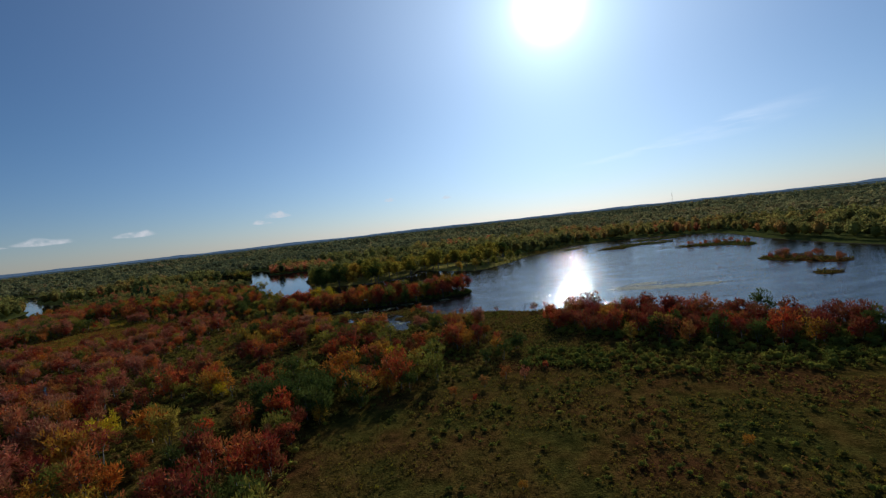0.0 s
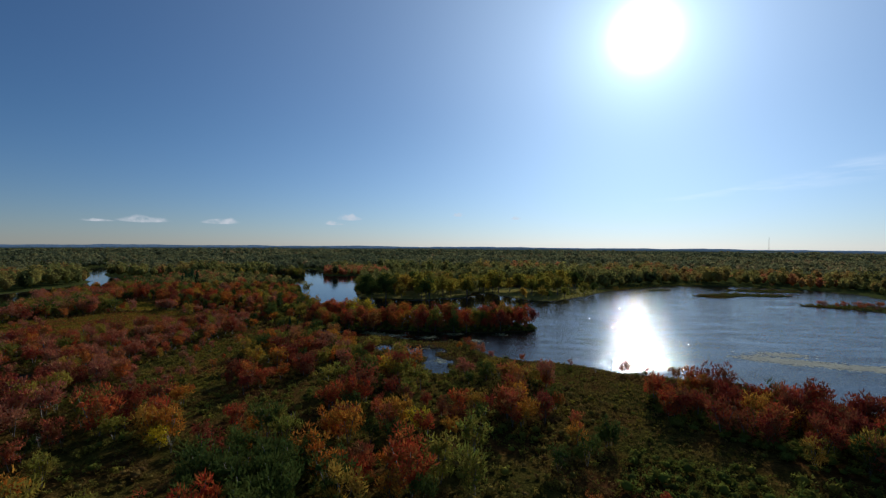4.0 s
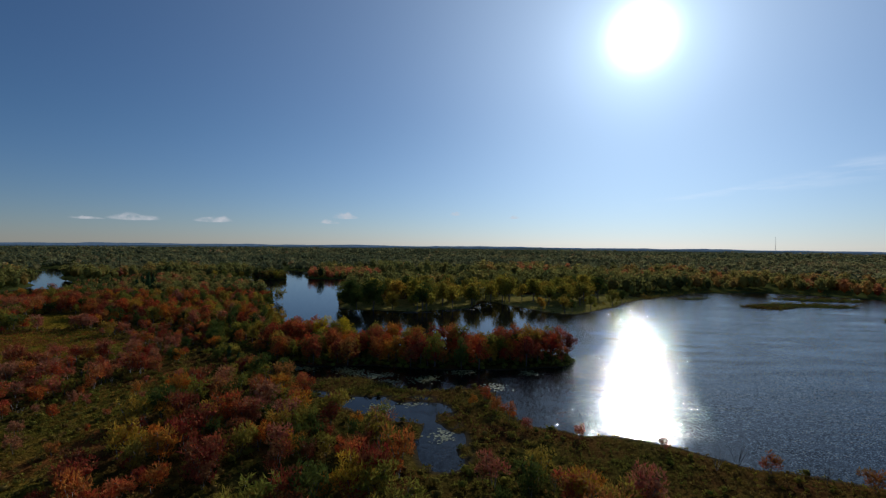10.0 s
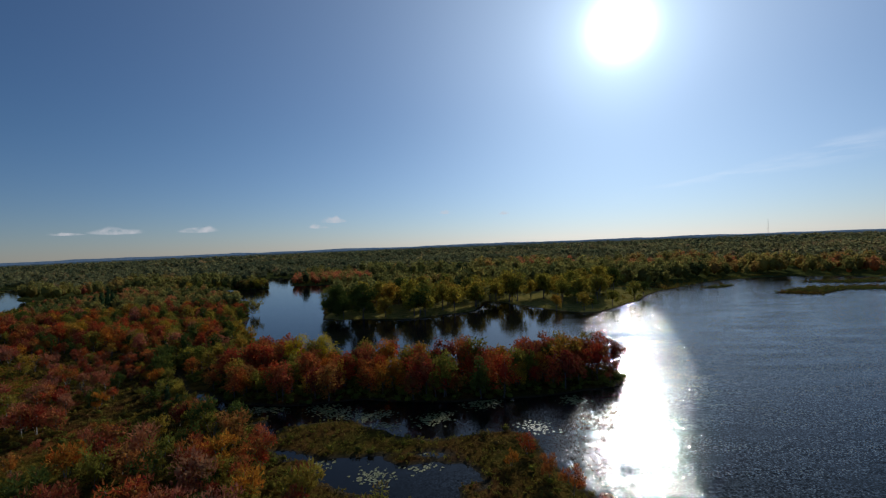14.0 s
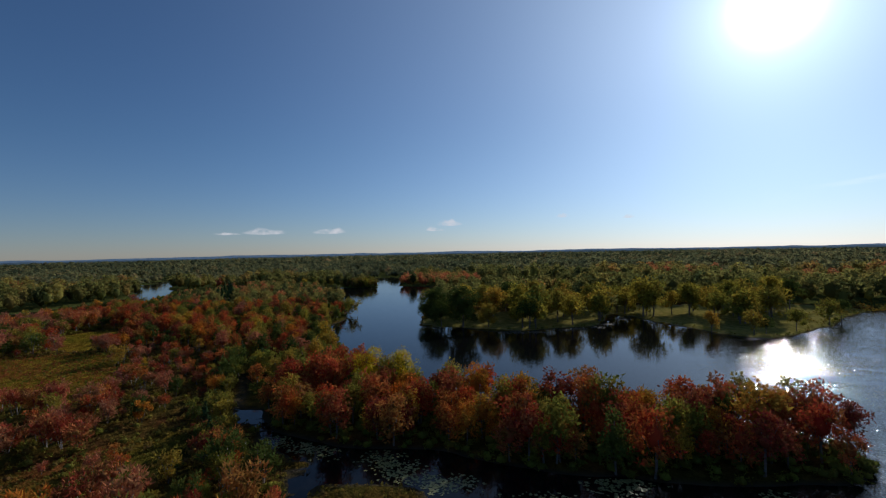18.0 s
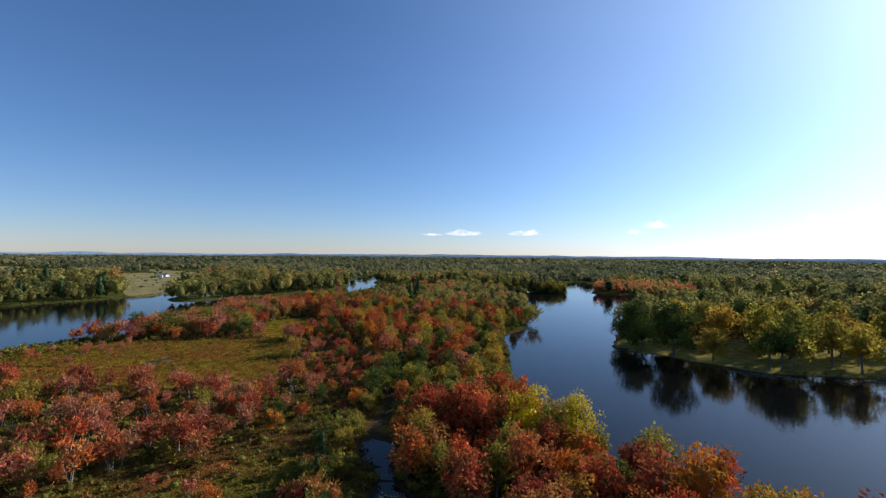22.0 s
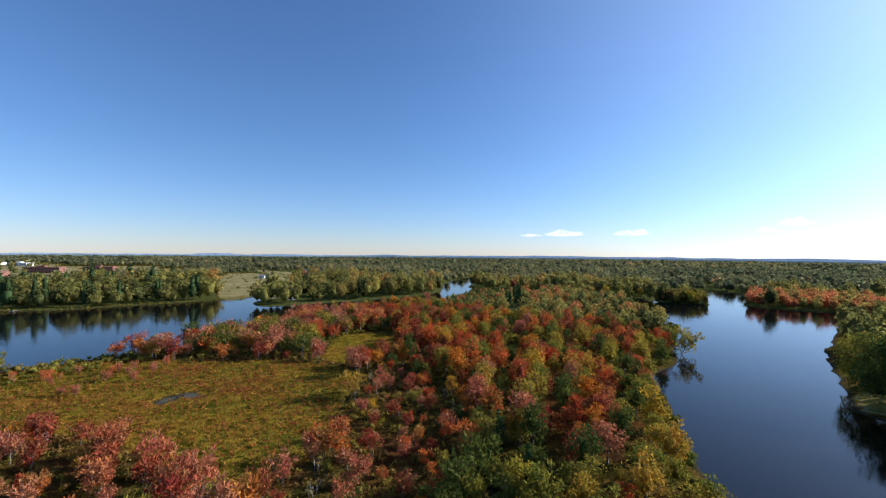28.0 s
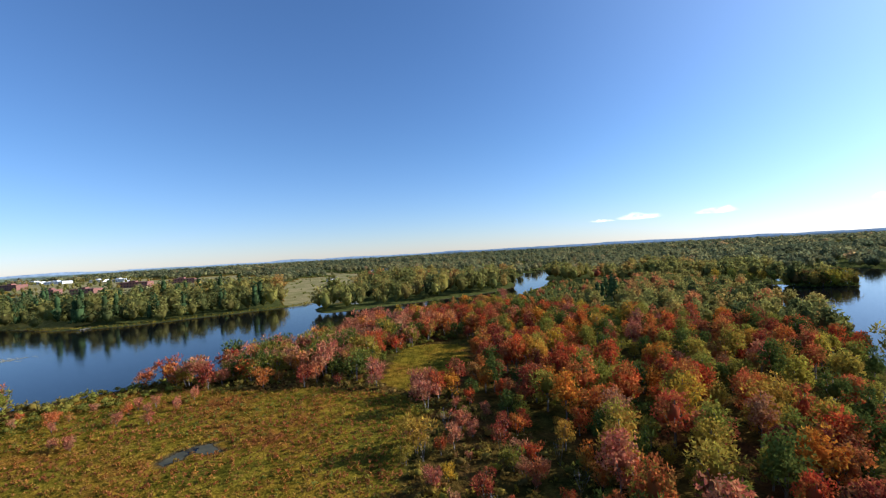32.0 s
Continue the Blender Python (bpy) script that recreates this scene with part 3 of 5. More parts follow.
def leaves(r, centres, radii, count, length, width, up=0.35, flat=1.0, lie=0.0):
    """Leaf sprays, one triangle each, set on the shells of the lobes: pointing outwards, or a share of them lying on the shell."""
    k = r.integers(0, len(centres), count)
    d = r.normal(size=(count, 3)); d /= np.linalg.norm(d, axis=1)[:, None]
    rad = radii[k] * r.uniform(0.55, 1.08, count)
    scale = np.array([1, 1, flat])
    c = centres[k] + d * rad[:, None] * scale
    way = d * scale + r.normal(size=(count, 3)) * 0.45 + np.array([0, 0, up])
    way /= np.linalg.norm(way, axis=1)[:, None]
    turn = np.cross(d + r.normal(size=(count, 3)) * 0.3, r.normal(size=(count, 3)))
    turn /= np.linalg.norm(turn, axis=1)[:, None] + 1e-9
    lying = (r.random(count) < lie)[:, None]
    way = np.where(lying, turn, way)
    side = np.cross(way, np.where(lying, d + r.normal(size=(count, 3)) * 0.25, r.normal(size=(count, 3)))); side /= np.linalg.norm(side, axis=1)[:, None] + 1e-9
    ln, wd = length * r.uniform(0.6, 1.4, count)[:, None], width * r.uniform(0.6, 1.4, count)[:, None]
    v = np.stack([c - way * ln * 0.5 - side * wd * 0.5, c - way * ln * 0.2 + side * wd * 0.6, c + way * ln * 0.6], 1)
    return v.reshape(-1, 3), np.arange(count * 3).reshape(-1, 3)


ICO_V = np.array([(0, 0, 1)] + [(0.894 * math.cos(a * 1.2566), 0.894 * math.sin(a * 1.2566), 0.447) for a in range(5)]
                 + [(0.894 * math.cos(a * 1.2566 + 0.628), 0.894 * math.sin(a * 1.2566 + 0.628), -0.447) for a in range(5)] + [(0, 0, -1)])
ICO_F = np.array([(0, 1 + a, 1 + (a + 1) % 5) for a in range(5)] + [(1 + a, 6 + a, 1 + (a + 1) % 5) for a in range(5)]
                 + [(1 + (a + 1) % 5, 6 + a, 6 + (a + 1) % 5) for a in range(5)] + [(11, 6 + (a + 1) % 5, 6 + a) for a in range(5)])


def with_core(r, crown, blobs):
    """Adds the dense leafy heart of a crown: a rough lump for each (centre, radii)."""
    V, F = [crown[0]], [crown[1]]
    base = len(crown[0])
    for centre, radii in blobs:
        V.append(np.array(centre) + ICO_V * np.array(radii) * r.uniform(0.75, 1.2, (12, 1)))
        F.append(ICO_F + base)
        base += 12
    return np.concatenate(V), np.concatenate(F)


def lobes(r, count, centre, spread, low, high):
    """Lobe centres scattered over an egg-shaped crown."""
    d = r.normal(size=(count, 3)); d /= np.linalg.norm(d, axis=1)[:, None]
    d[:, 2] = np.where(d[:, 2] < -0.8, -d[:, 2], d[:, 2])
    c = np.array(centre) + d * np.array(spread) * r.uniform(0.55, 1.0, count)[:, None]
    return c, r.uniform(low, high, count)


def maple_shape(seed, count=680, stems=4, h=6.0):
    """Swamp maple: several stems from the ground, a ragged crown from low down."""
    r = np.random.default_rng(seed)
    paths, cs, rs = [], [], []
    for s in range(stems):
        a = 2 * math.pi * (s + r.uniform(-0.3, 0.3)) / stems
        lean = r.uniform(0.16, 0.42)
        top = h * r.uniform(0.68, 0.95)
        pts = [(0.15 * math.cos(a), 0.15 * math.sin(a), -0.3, 0.12)]
        for f in (0.45, 0.92):
            pts.append((math.cos(a) * lean * top * f ** 1.2 + r.normal() * 0.12, math.sin(a) * lean * top * f ** 1.2 + r.normal() * 0.12, top * f, 0.12 * (1.05 - f)))
        paths.append(pts)
        cs.append(np.array(pts[-1][:3])); rs.append(h * r.uniform(0.12, 0.18))
        for q in range(4):
            b, z = r.uniform(0, 6.28), top * r.uniform(0.2, 0.72)
            st = np.array([math.cos(a) * lean * z, math.sin(a) * lean * z, z])
            en = st + np.array([math.cos(b), math.sin(b), r.uniform(0.3, 0.9)]) * h * r.uniform(0.14, 0.25)
            if q < 2:
                paths.append([(*st, 0.045), (*en, 0.012)])
            cs.append(en); rs.append(h * r.uniform(0.10, 0.16))
    wood = tubes(paths, 3)
    crown = leaves(r, np.array(cs), np.array(rs), count, 0.10 * h, 0.032 * h, 0.75, 1.0)
    return wood, with_core(r, crown, [(cs[k] * 0.82, (rs[k] * 0.42,) * 3) for k in range(0, len(cs), 5)])


def broad_shape(seed, count=900, h=12.0, clear=0.22, wide=0.36, n=18, leaf=1.0, limbs=6, lie=0.6, lump=(0.10, 0.17)):
    """Round-headed broadleaf tree on one trunk."""
    r = np.random.default_rng(seed)
    mid = h * (clear + (1 - clear) * 0.5)
    cs, rs = lobes(r, n, (0, 0, mid), (h * wide * 0.74, h * wide * 0.74, h * (1 - clear) * 0.38), h * lump[0], h * lump[1])
    bend = r.normal(size=2) * 0.2
    paths = [[(0, 0, -0.4, h * 0.024), (bend[0] * 0.5, bend[1] * 0.5, h * max(clear, 0.12), h * 0.019), (bend[0], bend[1], h * 0.75, h * 0.006)]]
    for k in r.permutation(n)[:limbs]:
        z = h * r.uniform(max(clear, 0.15) * 0.9, 0.5)
        st, en = np.array([bend[0] * 0.7, bend[1] * 0.7, z]), cs[k]
        paths.append([(*st, h * 0.010), (*(st * 0.5 + en * 0.5 + np.array([0, 0, 0.03 * h])), h * 0.006), (*en, h * 0.002)])
    wood = tubes(paths, 4)
    heart = 0.28
    crown = leaves(r, cs, rs, count, 0.062 * h * leaf, 0.040 * h * leaf, 0.2, 1.0, lie)
    return wood, with_core(r, crown, [((0, 0, mid), (h * wide * heart, h * wide * heart, h * (1 - clear) * 0.6 * heart))] + [(cs[k] * 0.9, (rs[k] * 0.36,) * 3) for k in range(0, n, 4)] * (limbs > 3))


def pine_shape(seed, count=600, h=16.0, leaf=1.0):
    """Pine: straight trunk with ragged tiers of flat boughs, narrowing upwards."""
    r = np.random.default_rng(seed)
    cs, rs, paths = [], [], [[(0, 0, -0.4, 0.26), (0, 0, h * 0.5, 0.16), (0, 0, h * 0.97, 0.03)]]
    for z in np.linspace(0.16, 0.97, 11):
        reach = h * 0.22 * (1.08 - z) ** 0.7 * r.uniform(0.75, 1.15)
        for q in range(4 if z < 0.9 else 2):
            b = r.uniform(0, 6.28)
            en = np.array([math.cos(b) * reach, math.sin(b) * reach, h * z + r.uniform(0, 0.03) * h])
            cs.append(en * np.array([0.72, 0.72, 1])); rs.append(max(0.055 * h * (1.2 - z), 0.035 * h))
            if q < 1:
                paths.append([(0, 0, h * z * 0.98, 0.06), (*en, 0.015)])
    crown = leaves(r, np.array(cs), np.array(rs), count, 0.055 * h * leaf, 0.026 * h * leaf, 0.15, 0.6)
    return tubes(paths, 3), with_core(r, crown, [((0, 0, h * 0.38), (h * 0.13, h * 0.13, h * 0.26)), ((0, 0, h * 0.68), (h * 0.08, h * 0.08, h * 0.26))])


def bush_shape(seed, count=220, h=2.0, leaf=1.0, core=True):
    r = np.random.default_rng(seed)
    cs, rs = lobes(r, 7, (0, 0, h * 0.45), (h * 0.6, h * 0.6, h * 0.3), h * 0.2, h * 0.32)
    paths = [[(0, 0, -0.2, 0.03), (*c, 0.008)] for c in cs[:5]]
    crown = leaves(r, cs, rs, count, 0.2 * h * leaf, 0.11 * h * leaf, 0.4)
    return tubes(paths, 3), with_core(r, crown, [((0, 0, h * 0.35), (h * 0.4, h * 0.4, h * 0.3))] if core else [])


def bare_shape(seed, h=3.5):
    """Leafless grey bush of forked twigs."""
    r = np.random.default_rng(seed)
    paths = []
    for s in range(6):
        a, lean = r.uniform(0, 6.28), r.uniform(0.15, 0.5)
        top = np.array([math.cos(a) * lean, math.sin(a) * lean, 1.0]) * h * r.uniform(0.6, 1.0)
        paths.append([(0, 0, -0.2, 0.05), (*(top * 0.5 + r.normal(size=3) * 0.08), 0.035), (*top, 0.01)])
        for q in range(4):
            st = top * r.uniform(0.4, 0.85)
            en = st + (r.normal(size=3) * 0.5 + np.array([0, 0, 0.8])) * h * 0.17
            paths.append([(*st, 0.022), (*en, 0.006)])
    return tubes(paths, 3)


def canopy_shape(seed, h=12.0, wide=0.42, n=9, sprays=120, leaf=1.0):
    """A tree of the deeper woods: a rounded head of uneven leafy clumps, their sprays lying over a small dark heart."""
    r = np.random.default_rng(seed)
    cs, rs = lobes(r, n, (0, 0, h * 0.52), (h * wide * 0.68, h * wide * 0.68, h * 0.28), h * 0.13, h * 0.21)
    cs[0], rs[0] = (0, 0, h * 0.78), h * 0.17
    crown = leaves(r, cs, rs, sprays, 0.105 * h * leaf, 0.075 * h * leaf, 0.25, 0.9, 0.8)
    return with_core(r, crown, [((0, 0, h * 0.42), (h * wide * 0.5, h * wide * 0.5, h * 0.3))])


SHAPES = {
    "swamp_maple": [maple_shape(s, 650, 3 + s % 3) for s in range(8)],
    "tall_maple": [broad_shape(20 + s, 800, 11.0, 0.0, 0.36 + 0.02 * (s % 3), 26, 0.84, 6, 0.35, (0.085, 0.15)) for s in range(7)],
    "yellow_tree": [broad_shape(66 + s, 4200, 12.0, 0.0, 0.44, 34, 0.42, 6, 0.4) for s in range(2)],
    "park_oak": [broad_shape(60 + s, 760, 12.0, 0.01, 0.45, 22, 1.1, 6, 0.75, (0.11, 0.17)) for s in range(5)],
    "big_oak": [broad_shape(70 + s, 4600, 17.0, -0.08, 0.56, 44, 0.6, 6, 0.7) for s in range(2)],
    "pine": [pine_shape(80 + s) for s in range(4)],
}
LIGHT = {
    "broad": [(None, canopy_shape(140 + s, 12.0, 0.40 + 0.03 * (s % 3), 10, 140)) for s in range(9)],
    "pine": [pine_shape(150 + s, 110, 16.0, 1.8) for s in range(4)],
    "bush": [bush_shape(170 + s, 40, 2.0, 1.25) for s in range(6)],
    "tuft": [bush_shape(180 + s, 13, 2.0, 2.7, False) for s in range(6)],
}
FAR = [canopy_shape(190 + s, 12.0, 0.5, 6, 24, 2.0) for s in range(6)]
FARTHEST = [canopy_shape(196 + s, 12.0, 0.62, 4, 14, 2.8) for s in range(5)]
for key, some in SHAPES.items():
    SHAPES[key] = [(fast_mesh(key + "_trunk", *w), fast_mesh(key + "_crown", *c)) for w, c in some]
made_crowns = {}
counts = {}


def plant(kind, variant, leaf, x, y, z, size, turn, name, label, category, group, stretch=1.0, bark=BARK):
    """One tree as a thing: an empty at its foot with a trunk and a crown."""
    wood, crown = SHAPES[kind][variant % len(SHAPES[kind])]
    key = (kind, variant % len(SHAPES[kind]), leaf.name)
    if key not in made_crowns:
        me = crown.copy()
        me.materials.append(leaf)
        made_crowns[key] = me
    if not wood.materials:
        wood.materials.append(bark)
    ob = new(name)
    ob.empty_display_size = 0.3
    ob.location, ob.rotation_euler, ob.scale = (x, y, z), (0, 0, turn), (size, size, size * stretch)
    part("trunk", wood, bark, ob)
    part("crown", made_crowns[key], leaf, ob)
    counts[group] = counts.get(group, 0) + 1
    return tagged(ob, label, category, group)


def sown(poly, gap, jitter=0.62, seed=0, keep=None, margin=1.5):
    """Places spread over a plan outline on dry land, about gap apart."""
    r = np.random.default_rng(seed)
    p = np.asarray(poly)
    (x0, y0), (x1, y1) = p.min(0), p.max(0)
    X, Y = np.meshgrid(np.arange(x0, x1, gap), np.arange(y0, y1, gap))
    X = (X + r.uniform(-jitter, jitter, X.shape) * gap).ravel()
    Y = (Y + r.uniform(-jitter, jitter, Y.shape) * gap).ravel()
    ok = inside(p, X, Y)
    X, Y = X[ok], Y[ok]
    ok = shore(X, Y) > margin
    if keep is not None:
        ok &= keep(X, Y, r)
    return X[ok], Y[ok]


def joined(name, shapes, x, y, z, size, tone, leaf, label, category, seed=0, wood=False, stretch=None):
    """Many plants in one mesh of kind stuff, with a tone for each plant."""
    r = np.random.default_rng(seed)
    V, F, T, base = [], [], [], 0
    pick = r.integers(0, len(shapes), len(x))
    turn = r.uniform(0, 6.283, len(x))
    stretch = np.ones(len(x)) if stretch is None else stretch
    for k, shape in enumerate(shapes):
        on = np.where(pick == k)[0]
        if not len(on):
            continue
        v, f = shape
        c, s = np.cos(turn[on])[:, None], np.sin(turn[on])[:, None]
        sc = size[on][:, None]
        vx = (v[None, :, 0] * c - v[None, :, 1] * s) * sc + x[on][:, None]
        vy = (v[None, :, 0] * s + v[None, :, 1] * c) * sc + y[on][:, None]
        vz = v[None, :, 2] * sc * stretch[on][:, None] + z[on][:, None]
        V.append(np.stack([vx, vy, vz], -1).reshape(-1, 3))
        F.append((f[None] + (np.arange(len(on)) * len(v))[:, None, None] + base).reshape(-1, f.shape[1]))
        T.append(np.repeat(tone[on], len(v)))
        base += len(on) * len(v)
    me = fast_mesh(name, np.concatenate(V), np.concatenate(F), [("tone", np.concatenate(T))])
    return tagged(part(name, me, leaf), label, category, kind="stuff")


# ---------------------------------------------------------------- woods and scrub
PENINSULA = [(-104, 262), (-90, 251), (-60, 253), (-30, 255), (-5, 258), (14, 268), (14, 281), (0, 287), (-40, 285), (-72, 283), (-92, 290), (-110, 285)]
LEFT_WOOD = [(-112, 268), (-98, 290), (-130, 332), (-160, 364), (-172, 404), (-208, 462), (-298, 536), (-334, 556), (-440, 500), (-375, 424),
             (-350, 384), (-325, 316), (-268, 330), (-250, 326), (-222, 312), (-206, 296), (-190, 300), (-160, 300), (-135, 284)]
WEST_BELT = [(-236, 176), (-262, 204), (-268, 236), (-302, 284), (-326, 316), (-268, 330), (-262, 304), (-244, 288), (-228, 284), (-246, 262), (-250, 240), (-240, 214), (-226, 190)]
SCRUB = [(-30, 60), (-34, 92), (-20, 110), (10, 122), (24, 150), (20, 180), (-6, 190), (-16, 205), (-40, 206), (-60, 222), (-78, 240), (-108, 262), (-135, 286),
         (-160, 302), (-206, 298), (-228, 284), (-248, 262), (-252, 240), (-242, 212), (-228, 190), (-236, 182), (-200, 166), (-150, 126), (-104, 86), (-68, 56)]
SHORE_ROW = [(34, 158), (52, 140), (66, 130), (92, 118), (124, 108), (150, 100), (138, 114), (122, 131), (108, 149), (92, 166), (70, 176), (50, 180), (38, 178)]
GREEN_BAND = [(18, 126), (38, 116), (60, 105), (94, 98), (150, 84), (150, 100), (92, 118), (66, 130), (40, 136), (24, 140)]


def ground_at(x, y):
    return relief(np.asarray(x, float), np.asarray(y, float))


def not_open(X, Y, r):
    clear = inside(MEADOW, X, Y) | inside(BACK_MEADOW, X, Y) | inside(NEAR_FIELD, X, Y) | inside(CLEARING, X, Y) | (line_distance(DITCH, X, Y) < 2.0)
    return ~clear


MAROON = (MAROON_LEAF, "maroon")
RED, ROSE, ORANGE, GREEN, DARK = (RED_LEAF, "red"), (ROSE_LEAF, "rose"), (ORANGE_LEAF, "orange"), (GREEN_LEAF, "green"), (DARK_LEAF, "dark")
WORDS = {"maroon": "dull maroon autumn maple with twiggy crown", "red": "deep red autumn swamp maple with ragged crown", "rose": "dusty rose autumn maple with thinning leaves", "orange": "bright orange autumn maple with several stems",
         "yellow": "yellow autumn maple with full crown", "green": "olive green broadleaf tree beginning to turn", "dark": "dark green full-leaved broadleaf tree"}
NAMES = {"yellow": "yellow_maple", "maroon": "maroon_maple", "red": "red_maple", "rose": "rose_maple", "orange": "orange_maple", "green": "green_tree", "dark": "dark_green_tree"}


LOW_MAPLES = np.array([(-198, 290), (-180, 279), (-152, 264), (-140, 252), (-116, 238), (-114, 250), (-124, 268), (-142, 286), (-172, 306), (-204, 308)])


def swell(x, y):
    """The maples stand taller on the firmer ground to the south, and stay low between the meadow and the ditch."""
    if inside(LOW_MAPLES, np.array([x]), np.array([y]))[0]:
        return 0.62
    return 1.0 + 0.28 * min(max((165 - y) / 45, 0.0), 1.0) * (x < 15)


def grove(poly, gap, kinds, weights, shape, low, high, seed, where, keep=not_open, stretch=(0.9, 1.15), margin=1.5, prefix=""):
    r = np.random.default_rng(seed)
    X, Y = sown(poly, gap, seed=seed, keep=keep, margin=margin)
    Z = ground_at(X, Y)
    pick = r.choice(len(kinds), len(X), p=np.array(weights) / sum(weights))
    for x, y, z, k in zip(X, Y, Z, pick):
        leaf, word = kinds[k]
        plant(shape, int(r.integers(0, 9)), leaf, x, y, z, r.uniform(low, high) * swell(x, y), r.uniform(0, 6.28), prefix + NAMES[word], WORDS[word] + " " + where,
              "tree", f"{prefix}{NAMES[word]}s {where}", r.uniform(*stretch), GREY_BARK if word == "rose" else BARK)


def patchy(X, Y, r):
    return not_open(X, Y, r) & (line_distance(CREEK, X, Y) > 7) & (vnoise(X, Y, 19, 2) * 0.6 + vnoise(X, Y, 7, 4) * 0.4 > np.where(X < -118, 0.31, 0.40))


grove(PENINSULA, 4.3, (RED, ORANGE, GREEN, DARK, MAROON), (4.6, 1.5, 1.6, 0.7, 2.0), "tall_maple", 0.55, 1.12, 11, "on the wooded spit", margin=0.4, prefix="tall_")


CREEK = [(-72, 243), (-86, 248), (-97, 253), (-107, 259), (-116, 268)]


def rosy(X, Y, r):
    return patchy(X, Y, r) & (X < -112 - 0.25 * (Y - 180))


def fiery(X, Y, r):
    return patchy(X, Y, r) & (X >= -112 - 0.25 * (Y - 180)) & (Y >= 152) & dark_clump(X, Y)


def southern(X, Y, r):
    return patchy(X, Y, r) & (X >= -112 - 0.25 * (Y - 180)) & (Y < 152) & dark_clump(X, Y)


def dark_clump(X, Y):
    return np.hypot((X + 42) / 17, (Y - 112) / 10) > 1


grove(SCRUB, 5.3, (ROSE, RED, ORANGE, GREEN, MAROON), (4.8, 1.6, 0.25, 0.6, 1.3), "swamp_maple", 0.5, 1.3, 12, "in the marsh", rosy)
grove(SCRUB, 5.3, (RED, ROSE, ORANGE, GREEN, DARK, MAROON), (3.0, 0.8, 1.2, 1.3, 1.5, 2.8), "swamp_maple", 0.6, 1.5, 13, "among the marsh brush", fiery)
grove(SCRUB, 6.4, (RED, ORANGE, GREEN, MAROON, DARK, (YELLOW_LEAF, "yellow")), (2.8, 1.2, 1.5, 2.6, 1.8, 0.2), "swamp_maple", 0.6, 1.35, 20, "by the open field", southern)


def belt_keep(X, Y, r):
    return not_open(X, Y, r) & ((Y > 226) | (vnoise(X, Y, 12, 3) > 0.5))


grove(WEST_BELT, 5.4, (ROSE, RED, GREEN, DARK), (4.2, 0.7, 2.0, 1.5), "swamp_maple", 1.0, 1.8, 14, "beside the west water", belt_keep, (0.75, 1.05), prefix="large_")
grove(SHORE_ROW, 5.2, (MAROON, RED, ORANGE, DARK), (5, 2.0, 0.3, 0.9), "swamp_maple", 0.75, 1.55, 15, "along the lake shore")


def point_red(X, Y, r):
    return not_open(X, Y, r) & (Y < 440 + 0.15 * X)


def bank_side(X, Y):
    return shore(X, Y) < 13


grove(LEFT_WOOD, 5.3, (RED, ORANGE, GREEN, ROSE, DARK, MAROON), (3.0, 1.2, 2.0, 0.8, 1.0, 1.2), "tall_maple", 0.5, 1.0, 16, "in the point woods", lambda X, Y, r: point_red(X, Y, r) & ~bank_side(X, Y), prefix="tall_")
grove(LEFT_WOOD, 6.2, (GREEN, (PARK_LEAF, "green"), DARK, RED, ORANGE), (3.4, 1.2, 1.8, 1.6, 1.0), "tall_maple", 0.5, 0.9, 17, "on the point's bank", lambda X, Y, r: point_red(X, Y, r) & bank_side(X, Y), margin=0.5)


def wood_of(name, poly, gap, seed, smin, smax, mean, label, keep=None, shapes="broad", leaf=WOODS_LEAF, margin=1.0, spread=0.2):
    X, Y = sown(poly, gap, seed=seed, keep=keep, margin=margin)
    r = np.random.default_rng(seed)
    tone = np.clip(r.normal(mean, spread, len(X)) + 0.5 * (vnoise(X, Y, 22, 3) - 0.5), 0, 1)
    joined(name, [c for _, c in LIGHT[shapes]], X, Y, ground_at(X, Y), r.uniform(smin, smax, len(X)) * np.clip(edge_distance(WEST, X, Y) / 70, 0.4, 1), tone, leaf, label, "woods", seed)   # lower trees towards the west water


wood_of("point_woods", LEFT_WOOD, 7.0, 18, 0.55, 1.0, 0.56, "olive and russet woods on the low point between waters", lambda X, Y, r: (Y >= 440 + 0.15 * X) & (line_distance(DITCH, X, Y) > 4), margin=3.0, spread=0.3)

# park trees with clear trunks on the lawn
def park_keep(X, Y, r):
    return ((vnoise(X, Y, 24, 5) > 0.56) | (X < -22)) & ((X < -5) | (edge_distance(LAKE, X, Y) > 20)) & ((X > -72) | (Y > 398)) & (np.hypot(X + 96, Y - 383) > 13) & (np.hypot(X + 113, Y - 391) > 10)


